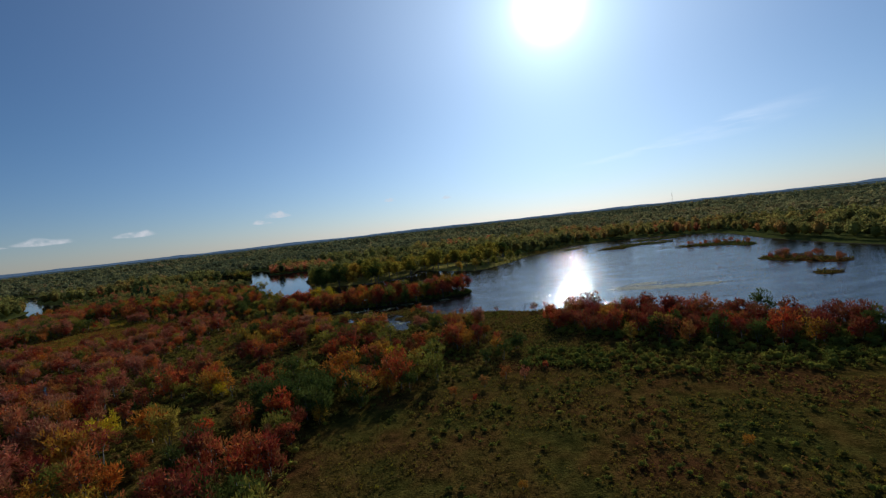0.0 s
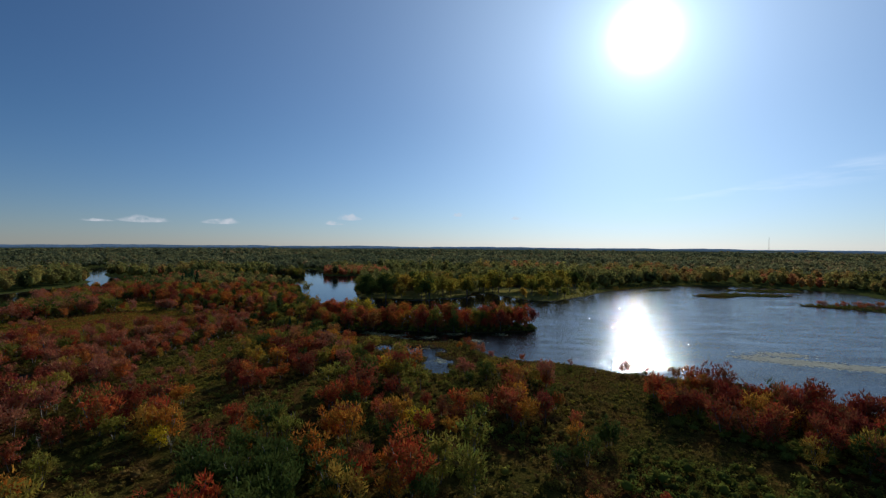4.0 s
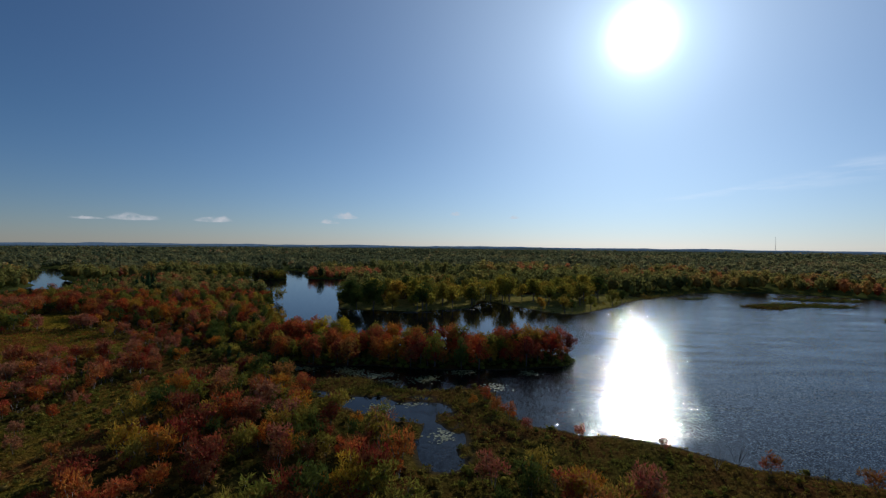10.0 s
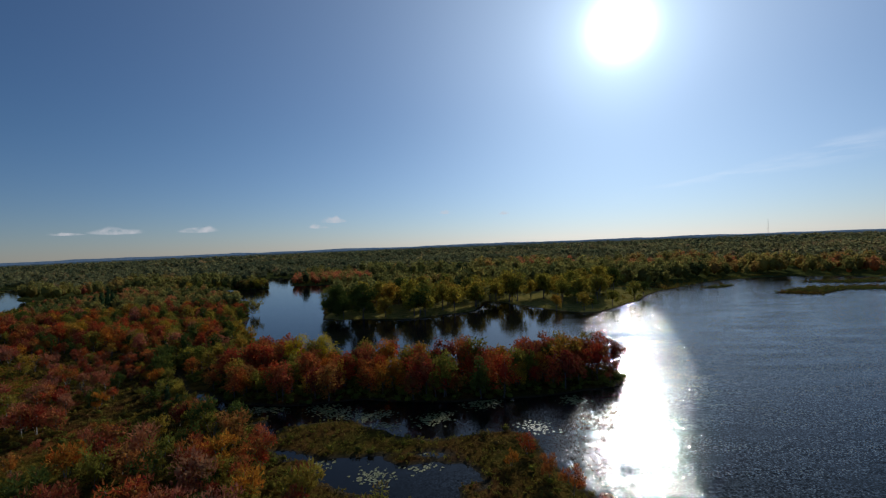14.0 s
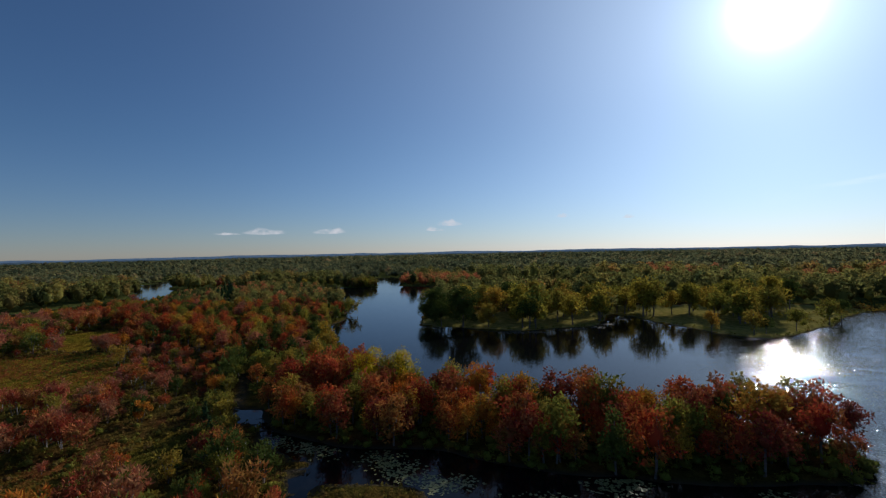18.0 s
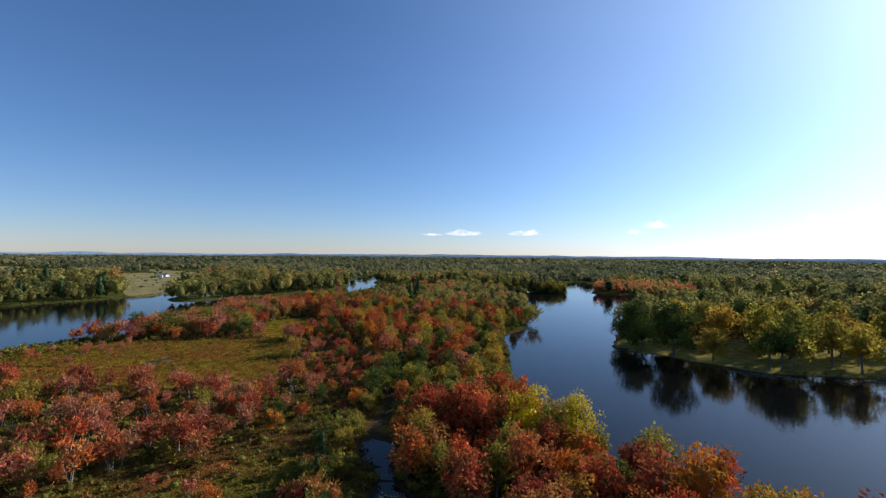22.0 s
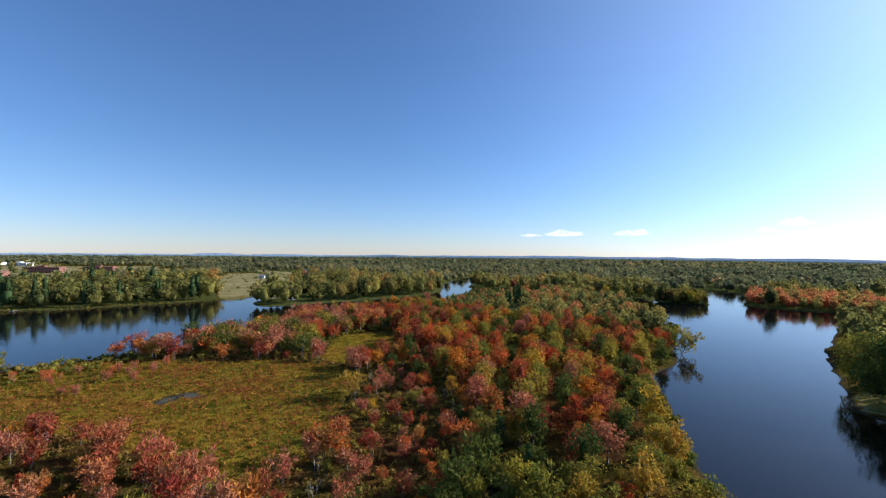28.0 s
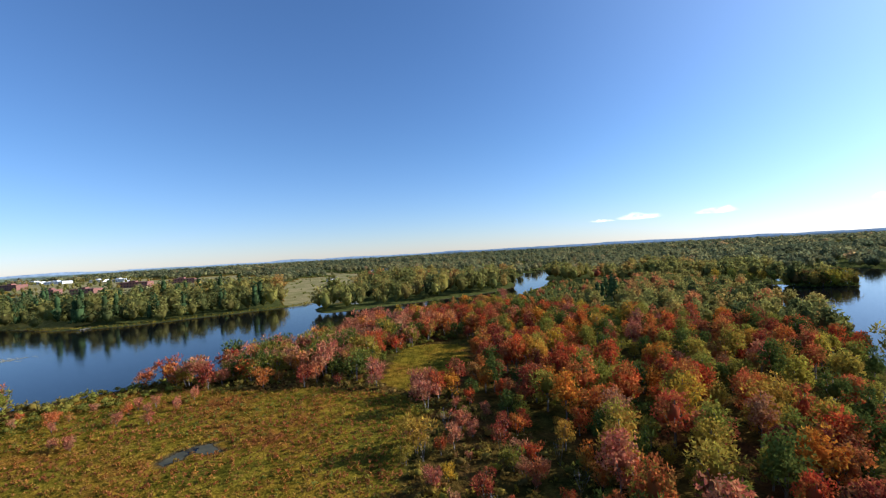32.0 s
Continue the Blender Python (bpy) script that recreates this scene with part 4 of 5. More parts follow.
grove(PARK, 10.2, ((PARK_LEAF, "green"), (GREEN_LEAF, "green"), (DARK_LEAF, "dark")), (5, 2.4, 1.2), "park_oak", 1.05, 1.6, 19, "on the park lawn", park_keep, margin=2)
for k, (x, y, size) in enumerate(((10, 394, 0.8), (24, 390, 0.95), (29, 394, 0.7), (42, 404, 0.85), (60, 424, 1.05), (70, 440, 0.9))):
    plant("park_oak", k, (PARK_LEAF, GREEN_LEAF, DARK_LEAF)[k % 3], x, y, float(ground_at([x], [y])[0]), size, k * 1.7, "green_tree", "round olive green tree standing alone at the water's edge", "tree", "single trees on the park shore")
for x, y, size, leaf, turn in ((-94, 379, 1.2, DARK_LEAF, 0.3), (-112, 388, 1.1, DARK_LEAF, 2.0), (-105, 379, 0.8, DARK_LEAF, 1.2), (-121, 402, 0.95, GREEN_LEAF, 2.9), (-82, 380, 0.7, GREEN_LEAF, 0.9)):
    plant("big_oak", int(turn), leaf, x, y, float(ground_at([x], [y])[0]), size, turn, "big_oak", "broad spreading oak with dense dark green crown over the water", "tree", "old oaks on the bank")
for x, y, size, turn in ((-83.5, 276, 1.12, 1.0), (-77, 281, 1.10, 2.6)):
    plant("yellow_tree", int(turn), YELLOW_LEAF, x, y, float(ground_at([x], [y])[0]), size, turn, "yellow_tree", "bright yellow autumn tree with green underleaves on the spit", "tree", "yellow trees")

for k, (x, y, size) in enumerate(((-3, 272, 1.28), (-9, 276, 1.2), (-28, 270, 1.25), (5, 271, 1.05), (-44, 269, 1.15))):
    leaf, word = (ORANGE, RED, GREEN, RED, ORANGE)[k]
    plant("tall_maple", k + 2, leaf, x, y, float(ground_at([x], [y])[0]), size, k * 1.9, "tall_" + NAMES[word], WORDS[word] + " towering over the spit", "tree", "tallest trees of the spit")

# woods further off
RED_BANK = [(-242, 602), (-210, 598), (-187, 608), (-172, 594), (-160, 640), (-200, 690), (-266, 672)]
NEAR_ZONE = [(-232, 20), (-262, 204), (-268, 236), (-302, 284), (-272, 334), (-160, 320), (-120, 290), (20, 290), (160, 200), (160, 20), (40, -60), (-120, -60)]


def wild(X, Y):
    ok = np.ones(X.shape, bool)
    for p in [NEAR_ZONE, PENINSULA, WEST_BELT, LEFT_WOOD, PARK, BACK_MEADOW, RED_BANK] + FIELDS + ISLANDS[:5] + ISLANDS[6:]:
        ok &= ~inside(p, X, Y)
    east = (X > 285) & (X < 700) & (Y > 0.2 * X + 150)
    ok &= (X < -30) | (Y < 380) | (edge_distance(LAKE, X, Y) > 15)      # sedge and lawn lie before the northern woods
    return ok & (((Y > 0.68 * X - 60) & (Y > 0.46 * X + 250)) | east) & (Y > -380)


def belt(name, lo, hi, gap, shapes, seed, smin, smax, label, squat, leaf=WOODS_LEAF, mean=0.41, only=None):
    def keep(X, Y, r):
        d = np.hypot(X + 50, Y - 200)
        lanes = abs(vnoise(X + 0.3 * Y, Y, 150, 4) - 0.5) > 0.02     # narrow breaks that leave dark edges
        return (d >= lo) & (d < hi) & wild(X, Y) & lanes & (only(X, Y) if only else True)
    X, Y = sown([(-hi - 50, -300), (hi, -300), (hi, hi + 200), (-hi - 50, hi + 200)], gap, seed=seed, keep=keep, margin=2)
    r = np.random.default_rng(seed)
    tone = np.clip(mean + 0.45 * (vnoise(X, Y, 60, 3) - 0.5) + 0.5 * (vnoise(X, Y, 260, 1) - 0.5) + r.normal(0, 0.2, len(X)), 0, 1)
    return joined(name, shapes, X, Y, ground_at(X, Y), r.uniform(smin, smax, len(X)) * (0.65 + 0.7 * vnoise(X, Y, 38, 2)), tone, leaf, label, "woods", seed, stretch=np.full(len(X), squat))


def piny(X, Y):
    return (vnoise(X, Y, 55, 5) > 0.55) & (X < -405) & (Y < 330)


belt("near_woods", 0, 560, 10.9, [c for _, c in LIGHT["broad"]], 21, 0.75, 1.6, "mixed green and russet woods round the lake", 1.0)
belt("pine_stands", 0, 560, 14.5, [c for _, c in LIGHT["pine"]], 24, 0.75, 1.3, "dark green pines among the lakeside woods", 1.0, NEEDLE, 0.5, piny)
# the haze over these two belts is painted into their leaves
belt("middle_woods", 560, 1150, 12.4, FAR, 22, 0.75, 1.35, "olive green woods beyond the lake, haze in the leaf colour", 0.8, HAZED_LEAF, 0.36)
belt("far_woods", 1150, 2500, 23.0, FARTHEST, 23, 1.1, 2.0, "far woods rolling to the horizon, haze in the leaf colour", 0.55, HAZED_LEAF, 0.32)

# ---------------------------------------------------------------- low brush
def brush(name, poly, gap, smin, smax, seed, keep=None, shapes="tuft", label="low marsh brush in green and rust", tmin=0.0, tmax=1.0, margin=0.5, leaf=None):
    X, Y = sown(poly, gap, seed=seed, keep=keep, margin=margin)
    r = np.random.default_rng(seed)
    tone = np.clip(tmin + (tmax - tmin) * (0.35 * vnoise(X, Y, 11, 6) + 0.4 * vnoise(X, Y, 34, 1) + 0.3 * r.random(len(X)) - 0.03), 0, 1)
    joined(name, [c for _, c in LIGHT[shapes]], X, Y, ground_at(X, Y), r.uniform(smin, smax, len(X)), tone, leaf or SHRUB_LEAF, label, "brush", seed)


brush("field_brush", NEAR_FIELD, 1.15, 0.10, 0.34, 31, keep=lambda X, Y, r: vnoise(X, Y, 9, 3) * 0.5 + vnoise(X, Y, 3, 2) * 0.3 + 0.2 * r.random(X.shape) > 0.44, shapes="tuft", tmin=0.3, tmax=1.2)
brush("field_bushes", NEAR_FIELD, 3.4, 0.25, 0.8, 30, keep=lambda X, Y, r: vnoise(X, Y, 11, 5) * 0.6 + vnoise(X, Y, 30, 1) * 0.4 > 0.56, shapes="bush", tmax=0.7)
brush("meadow_hedges", FIELDS[0], 24.0, 0.8, 2.2, 48, shapes="bush", tmax=0.5, label="scattered bushes in the hay field")
brush("scrub_brush", SCRUB, 4.2, 0.45, 1.1, 32, keep=not_open, shapes="bush", tmin=0.1, tmax=1.05)
brush("shore_brush", GREEN_BAND, 3.0, 0.6, 1.5, 33, shapes="bush", tmax=0.6)
brush("band_tufts", GREEN_BAND, 1.7, 0.25, 0.6, 28, tmax=0.8)
brush("clearing_bushes", CLEARING, 3.6, 0.3, 0.95, 47, keep=lambda X, Y, r: vnoise(X, Y, 6, 3) > 0.42, shapes="bush", tmax=0.95)
brush("clearing_tufts", CLEARING, 1.5, 0.2, 0.5, 46, tmin=0.1, tmax=0.75)
brush("scrub_tufts", SCRUB, 2.2, 0.25, 0.6, 27, keep=not_open, tmin=0.15, tmax=1.0)
MARSH = [(-84, 246), (-60, 245), (-40, 240), (-16, 238), (-4, 214), (60, 200), (96, 170), (40, 136), (10, 120), (-20, 180), (-16, 196), (-44, 206), (-70, 220), (-84, 236)]
brush("marsh_brush", MARSH, 1.25, 0.14, 0.42, 34, shapes="tuft", tmin=0.2, tmax=1.0, margin=0.2)
brush("marsh_bushes", MARSH, 4.2, 0.3, 0.9, 29, keep=lambda X, Y, r: vnoise(X, Y, 10, 5) > 0.48, shapes="bush", tmin=0.1, tmax=0.9, margin=0.4)
brush("meadow_brush", MEADOW, 1.35, 0.18, 0.45, 35, shapes="tuft", tmin=0.1, tmax=1.3, label="low golden meadow sedge", leaf=MEADOW_LEAF)
brush("meadow_green", MEADOW, 2.6, 0.18, 0.5, 49, keep=lambda X, Y, r: vnoise(X, Y, 13, 3) > 0.45, shapes="tuft", tmax=0.6, label="low green sedge in patches over the meadow")
brush("meadow_rust", MEADOW, 2.0, 0.14, 0.32, 45, keep=lambda X, Y, r: vnoise(X, Y, 16, 5) > 0.55, shapes="tuft", tmin=0.95, tmax=1.3, label="rust red sedge in patches over the meadow")
brush("back_meadow_brush", BACK_MEADOW, 2.4, 0.2, 0.4, 37, shapes="tuft", tmin=0.0, tmax=0.8, label="low golden meadow sedge", leaf=MEADOW_LEAF)
brush("belt_brush", WEST_BELT, 3.2, 0.6, 1.3, 26, shapes="bush", tmax=0.8)
brush("west_reeds", [(-540, 20), (-440, 130), (-415, 190), (-430, 260), (-436, 300), (-470, 310), (-460, 250), (-450, 190), (-470, 140), (-540, 60)], 2.2, 0.35, 0.7, 25, keep=lambda X, Y, r: shore(X, Y) < 5, margin=0.2, label="pale reeds along the west bank", leaf=MEADOW_LEAF, tmax=0.6)
brush("north_sedge", [(55, 408), (100, 466), (150, 512), (200, 532), (262, 515), (282, 532), (235, 572), (150, 555), (90, 505), (44, 424)], 2.4, 0.25, 0.6, 59, keep=lambda X, Y, r: vnoise(X, Y, 9, 4) > 0.32, margin=0.2, label="brown and olive sedge along the north shore", leaf=MEADOW_LEAF, tmax=0.9)
brush("row_brush", SHORE_ROW, 2.4, 0.6, 1.3, 36, shapes="bush", tmax=0.5)
brush("spit_brush", PENINSULA, 2.3, 0.6, 1.3, 38, shapes="bush", tmax=0.7, label="dark brush under the trees of the spit", margin=-0.2)
brush("bank_brush", LEFT_WOOD, 2.6, 0.6, 1.3, 39, shapes="bush", keep=lambda X, Y, r: shore(X, Y) < 4.5, tmax=0.6, label="olive brush along the wooded bank", margin=-0.2)
brush("park_edge_brush", PARK, 2.6, 0.3, 0.7, 40, shapes="tuft", keep=lambda X, Y, r: shore(X, Y) < 3, tmax=0.7, label="rough grass on the park bank", margin=0.0)
for k, isl in enumerate(ISLANDS):
    brush("islet_brush", isl, 2.6 if k != 5 else 5.5, 0.3 if k != 5 else 0.75, 0.9 if k != 5 else 1.0, 41 + k, shapes="bush" if k != 5 else "broad", tmin=0.2, label="sedge and low brush on a flat islet" if k != 5 else "small trees on a round islet", margin=0.0)
brush("islet_brush", ISLANDS[5], 2.4, 0.9, 1.6, 58, shapes="bush", tmax=0.5, label="dark brush round the foot of the islet's trees", margin=-0.2)
DITCH_SIDE = [(-46, 188), (-60, 203), (-78, 223), (-98, 246), (-108, 252), (-118, 266), (-136, 283), (-152, 298), (-205, 346), (-262, 396)]


def beside(points, step, side, seed):
    """Places along a line, a little to both sides of it."""
    r = np.random.default_rng(seed)
    out = []
    for (x0, y0), (x1, y1) in zip(points[:-1], points[1:]):
        d = math.hypot(x1 - x0, y1 - y0)
        for k in range(int(d / step)):
            f, o = (k + r.random()) * step / d, r.normal() * side
            out.append((x0 + (x1 - x0) * f - (y1 - y0) / d * o, y0 + (y1 - y0) * f + (x1 - x0) / d * o))
    return np.array(out)


r = np.random.default_rng(50)
for x, y in beside(DITCH_SIDE, 1.75, 2.3, 51):
    if shore(np.array([x]), np.array([y]))[0] > 0.3:
        dark = r.random() < 0.4
        plant("swamp_maple", int(r.integers(0, 7)), DARK_LEAF if dark else GREEN_LEAF, x, y, float(ground_at([x], [y])[0]), r.uniform(0.5, 1.05), r.uniform(0, 6.28),
              "green_shrub", "dense dark green shrub along the straight ditch" if dark else "olive green shrub along the straight ditch", "shrub", "shrubs along the ditch")
for x, y in r.normal(size=(36, 2)) * (8.5, 5) + (-42, 112):
    plant("swamp_maple", int(r.integers(0, 7)), DARK_LEAF, x, y, float(ground_at([x], [y])[0]), r.uniform(1.0, 1.5), r.uniform(0, 6.28), "dark_green_tree", "dark green bushy tree in a close clump", "tree", "dark clump at the field's edge")

grove(ISLANDS[2], 8.0, (ROSE, RED), (2, 1), "swamp_maple", 0.45, 0.8, 53, "on a lake islet", margin=2.0, prefix="small_")
grove(ISLANDS[3], 8.0, (ROSE, RED), (2, 1), "swamp_maple", 0.5, 0.9, 54, "on a lake islet", margin=2.0, prefix="small_")
grove([(-246, 200), (-228, 196), (-214, 214), (-222, 240), (-244, 244)], 7.5, (ROSE,), (1,), "swamp_maple", 0.3, 0.6, 55, "in the sedge meadow", keep=None, margin=2.0, prefix="small_")
grove(CLEARING, 10.0, (ROSE, RED), (2, 1), "swamp_maple", 0.3, 0.7, 56, "in the clearing", keep=None, prefix="small_")

# small trees and bare bushes by the lake's near shore
for x, y, size, leaf in ((-14, 219, 0.75, RED_LEAF), (-17, 227, 0.7, RED_LEAF), (-11, 214, 0.8, RED_LEAF), (-7, 209, 0.55, ROSE_LEAF), (4, 207, 0.5, RED_LEAF), (20, 204, 0.4, ROSE_LEAF), (36, 197, 0.7, RED_LEAF), (50, 193, 0.75, RED_LEAF), (-20, 222, 0.5, ORANGE_LEAF), (6, 113, 0.6, RED_LEAF), (12, 117, 0.65, RED_LEAF), (-2, 108, 0.5, RED_LEAF), (17, 116, 0.6, ROSE_LEAF), (3, 104, 0.35, RED_LEAF), (47, 73, 0.4, ORANGE_LEAF), (8, 68, 0.35, ORANGE_LEAF), (24, 122, 0.4, RED_LEAF)):
    plant("swamp_maple", int(abs(x)), leaf, x, y, float(ground_at([x], [y])[0]), size, x, "small_red_maple", "small red maple standing in low marsh brush", "tree", "small maples in the marsh brush")
BARE = [fast_mesh("bare_bush", *bare_shape(300 + k)) for k in range(5)]
for me in BARE:
    me.materials.append(GREY_BARK)
spots = [(27, 197), (44, 195), (60, 189), (66, 186), (32, 200)]
bx, by = sown(SCRUB, 15, seed=52, keep=patchy)
for k, (x, y) in enumerate(spots + list(zip(bx, by))):
    ob = new("bare_bush", BARE[k % 5])
    sc = r.uniform(0.8, 1.5) if k < 5 else r.uniform(0.7, 1.3)
    ob.location, ob.rotation_euler, ob.scale = (x, y, float(ground_at([x], [y])[0])), (0, 0, r.uniform(0, 6.28)), (sc, sc, sc)
    tagged(ob, "leafless grey bush of forked twigs in the marsh", "bush", "bare bushes")
leaning = plant("swamp_maple", 2, GREEN_LEAF, -172, 402, float(ground_at([-172], [402])[0]), 1.9, 0.0, "leaning_tree", "thin olive tree leaning out over the water", "tree", "leaning trees")
leaning.rotation_euler = (0, 0.42, 0.5)

for x, y, size in ((-292, 430, 0.95), (-297, 426, 0.8), (-305, 440, 1.05), (-318, 448, 0.85), (-312, 436, 0.7), (-128, 288, 0.45), (-140, 292, 0.5), (-98, 243, 0.35), (-104, 247, 0.4), (-92, 238, 0.3)):
    plant("pine", int(abs(x)), NEEDLE, x, y, float(ground_at([x], [y])[0]), size, x, "pine_tree", "dark green pine standing beside the straight ditch", "tree", "pines along the ditch")

for k, (x, y) in enumerate([(-281, 571), (-275, 567), (-267, 573), (-263, 581), (-268, 588), (-276, 583), (-271, 578), (-269, 569),
                            (-330, 560), (-322, 566), (-314, 568), (-306, 572), (-300, 576), (-318, 560), (-326, 555), (-308, 564), (-298, 570), (-302, 582)]):
    plant("tall_maple", k, (GREEN_LEAF, DARK_LEAF, PARK_LEAF)[k % 3], x, y, max(0.1, float(ground_at([x], [y])[0])), 0.85 + 0.06 * (k % 5), k * 1.3, "green_tree", "rounded olive green tree on a low lake point" if k > 7 else "rounded olive green tree on a round islet", "tree", "trees on the far point and islet")

wood_of("town_trees", FIELDS[-1], 24.0, 62, 0.5, 0.85, 0.4, "scattered olive trees between far buildings", keep=lambda X, Y, r: vnoise(X, Y, 60, 4) > 0.42, margin=2)

# russet woods on the far bank, dark pines by the west water
wood_of("far_red_bank", RED_BANK, 6.5, 61, 0.75, 1.1, 0.92, "russet maples on the far bank", margin=0.5)

# ---------------------------------------------------------------- lily pads and floating mats
def pads(name, clusters, count, spread, size, seed, mat, label):
    r = np.random.default_rng(seed)
    c = np.array(clusters, float)[r.integers(0, len(clusters), count)]
    p = c + r.normal(size=(count, 2)) * spread
    ok = shore(p[:, 0], p[:, 1]) < (-0.1 if "meadow" in name else -0.6)
    p = p[ok]
    a = np.arange(7) * 2 * math.pi / 8 + 0.3
    ring = np.concatenate([[[0, 0, 0]], np.stack([np.cos(a), np.sin(a), 0 * a], 1)])
    tri = np.array([(0, k, k + 1) for k in range(1, 7)])
    sc = r.uniform(0.5, 1.3, len(p)) * size
    turn = r.uniform(0, 6.28, len(p))
    V = np.stack([(ring[None, :, 0] * np.cos(turn)[:, None] - ring[None, :, 1] * np.sin(turn)[:, None]) * sc[:, None] + p[:, :1],
                  (ring[None, :, 0] * np.sin(turn)[:, None] + ring[None, :, 1] * np.cos(turn)[:, None]) * sc[:, None] + p[:, 1:],
                  np.repeat(r.uniform(0.015, 0.05, len(p))[:, None], 8, 1)], -1).reshape(-1, 3)
    F = (tri[None] + (np.arange(len(p)) * 8)[:, None, None]).reshape(-1, 3)
    tagged(part(name, fast_mesh(name, V, F), mat), label, "water plants", kind="stuff")


PAD = plain_material("lily_pad", (0.16, 0.17, 0.05), (0.30, 0.28, 0.10), 0.4, 0.45)
BANK_MAT = plain_material("brown_weed", (0.06, 0.05, 0.03), (0.14, 0.11, 0.06), 0.3, 0.9)
POOL_MAT = plain_material("pool_weed", (0.035, 0.035, 0.018), (0.07, 0.065, 0.03), 0.5, 0.9)
MAT = plain_material("floating_weed", (0.26, 0.25, 0.16), (0.40, 0.38, 0.26), 0.3, 0.95)
pads("lily_pads", [(-77, 249), (-81, 249), (-65, 250), (-61, 248), (-58, 246), (-50, 246), (-53, 244), (-47, 239), (-35, 245), (-38, 243), (-27, 253), (-24, 255), (-14, 240), (-4, 256), (-36, 224), (-43, 219), (-55, 224), (-25, 205), (-88, 249)], 2200, 1.8, 0.27, 71, PAD, "olive lily pads in loose rafts on the dark channel")
pads("floating_weed", [(92, 229), (98, 226), (105, 224), (112, 221), (120, 220), (126, 219), (103, 236)], 2200, (4.2, 2.0), 0.6, 72, MAT, "pale floating weed drifting in streaks")
pads("west_weed", [(-352, 136), (-348, 146), (-345, 158), (-356, 128)], 800, (2.5, 6), 0.6, 73, MAT, "pale floating weed on the west water")
pads("meadow_weed", [(-204, 241), (-206, 245), (-204, 249)], 4200, 1.9, 0.30, 75, POOL_MAT, "green weed choking the small meadow pool")
pads("bank_weed", [(-72, 373), (-66, 374), (-60, 376), (-48, 385), (-42, 390), (-36, 396), (-30, 405), (-24, 424)], 900, 2.0, 0.4, 74, BANK_MAT, "brown weed along the park bank")

# ---------------------------------------------------------------- far buildings, mast and clouds
BRICK = plain_material("red_brick", (0.20, 0.085, 0.06), (0.27, 0.115, 0.085), 0.6, 0.85)
WHITE = plain_material("white_siding", (0.72, 0.71, 0.68), (0.80, 0.79, 0.77), 0.5, 0.6)
SLATE = plain_material("grey_roof", (0.16, 0.15, 0.15), (0.24, 0.23, 0.22), 0.8, 0.8)
PANE = plain_material("dark_window", (0.03, 0.035, 0.04), (0.05, 0.055, 0.06), 1.0, 0.15)
WOOD = plain_material("weathered_planks", (0.28, 0.24, 0.19), (0.40, 0.35, 0.28), 2.0, 0.8)
STEEL = plain_material("painted_steel", (0.35, 0.33, 0.33), (0.45, 0.42, 0.42), 1.0, 0.5, 0.0, 0.6)


def box(bm, x0, y0, z0, x1, y1, z1):
    v = [bm.verts.new(p) for p in ((x0, y0, z0), (x1, y0, z0), (x1, y1, z0), (x0, y1, z0), (x0, y0, z1), (x1, y0, z1), (x1, y1, z1), (x0, y1, z1))]
    for f in ((0, 3, 2, 1), (4, 5, 6, 7), (0, 1, 5, 4), (1, 2, 6, 5), (2, 3, 7, 6), (3, 0, 4, 7)):
        bm.faces.new([v[k] for k in f])
    return bm


def building(name, x, y, turn, w, d, h, wall, label, category, gable=True, storeys=2, cols=5, door=True):
    """A house or block: walls, roof, door and every window of its long sides."""
    ob = new(name)
    z = float(ground_at([x], [y])[0])
    ob.location, ob.rotation_euler = (x, y, z), (0, 0, radians(turn))
    part("wall", box(bmesh.new(), -w / 2, -d / 2, -1.0, w / 2, d / 2, h), wall, ob)
    bm = bmesh.new()
    if gable:
        e, up = 0.4, d * 0.38
        pts = [(-w / 2 - e, -d / 2 - e, h), (w / 2 + e, -d / 2 - e, h), (w / 2 + e, d / 2 + e, h), (-w / 2 - e, d / 2 + e, h), (-w / 2 - e, 0, h + up), (w / 2 + e, 0, h + up)]
        v = [bm.verts.new(p) for p in pts]
        for f in ((0, 1, 5, 4), (2, 3, 4, 5), (1, 2, 5), (3, 0, 4), (3, 2, 1, 0)):
            bm.faces.new([v[k] for k in f])
    else:
        box(bm, -w / 2 - 0.3, -d / 2 - 0.3, h + 0.003, w / 2 + 0.3, d / 2 + 0.3, h + 0.5)
        box(bm, -w * 0.2, -d * 0.2, h + 0.5, w * 0.05, d * 0.2, h + 2.4)
    part("roof", bm, SLATE if gable else wall, ob)
    ww, wh = min(1.6, w / cols * 0.45), min(1.7, h / storeys * 0.5)
    pane_bm = box(bmesh.new(), -ww / 2, -0.06, -wh / 2, ww / 2, 0.06, wh / 2)
    pane_me = bpy.data.meshes.new("window")
    pane_bm.to_mesh(pane_me); pane_bm.free()
    pane_me.materials.append(PANE)
    for side in (-1, 1):
        for q in range(storeys):
            for k in range(cols):
                if door and side < 0 and q == 0 and k == cols // 2:
                    part("door", box(bmesh.new(), -0.5, -d / 2 - 0.08, -0.2, 0.5, -d / 2 + 0.02, 2.0), PANE, ob)
                    continue
                win = part("window", pane_me, None, ob)
                win.location = (-w / 2 + w * (k + 0.5) / cols, side * d / 2, h * (q + 0.55) / storeys)
    return tagged(ob, label, category, "buildings beyond the west water")


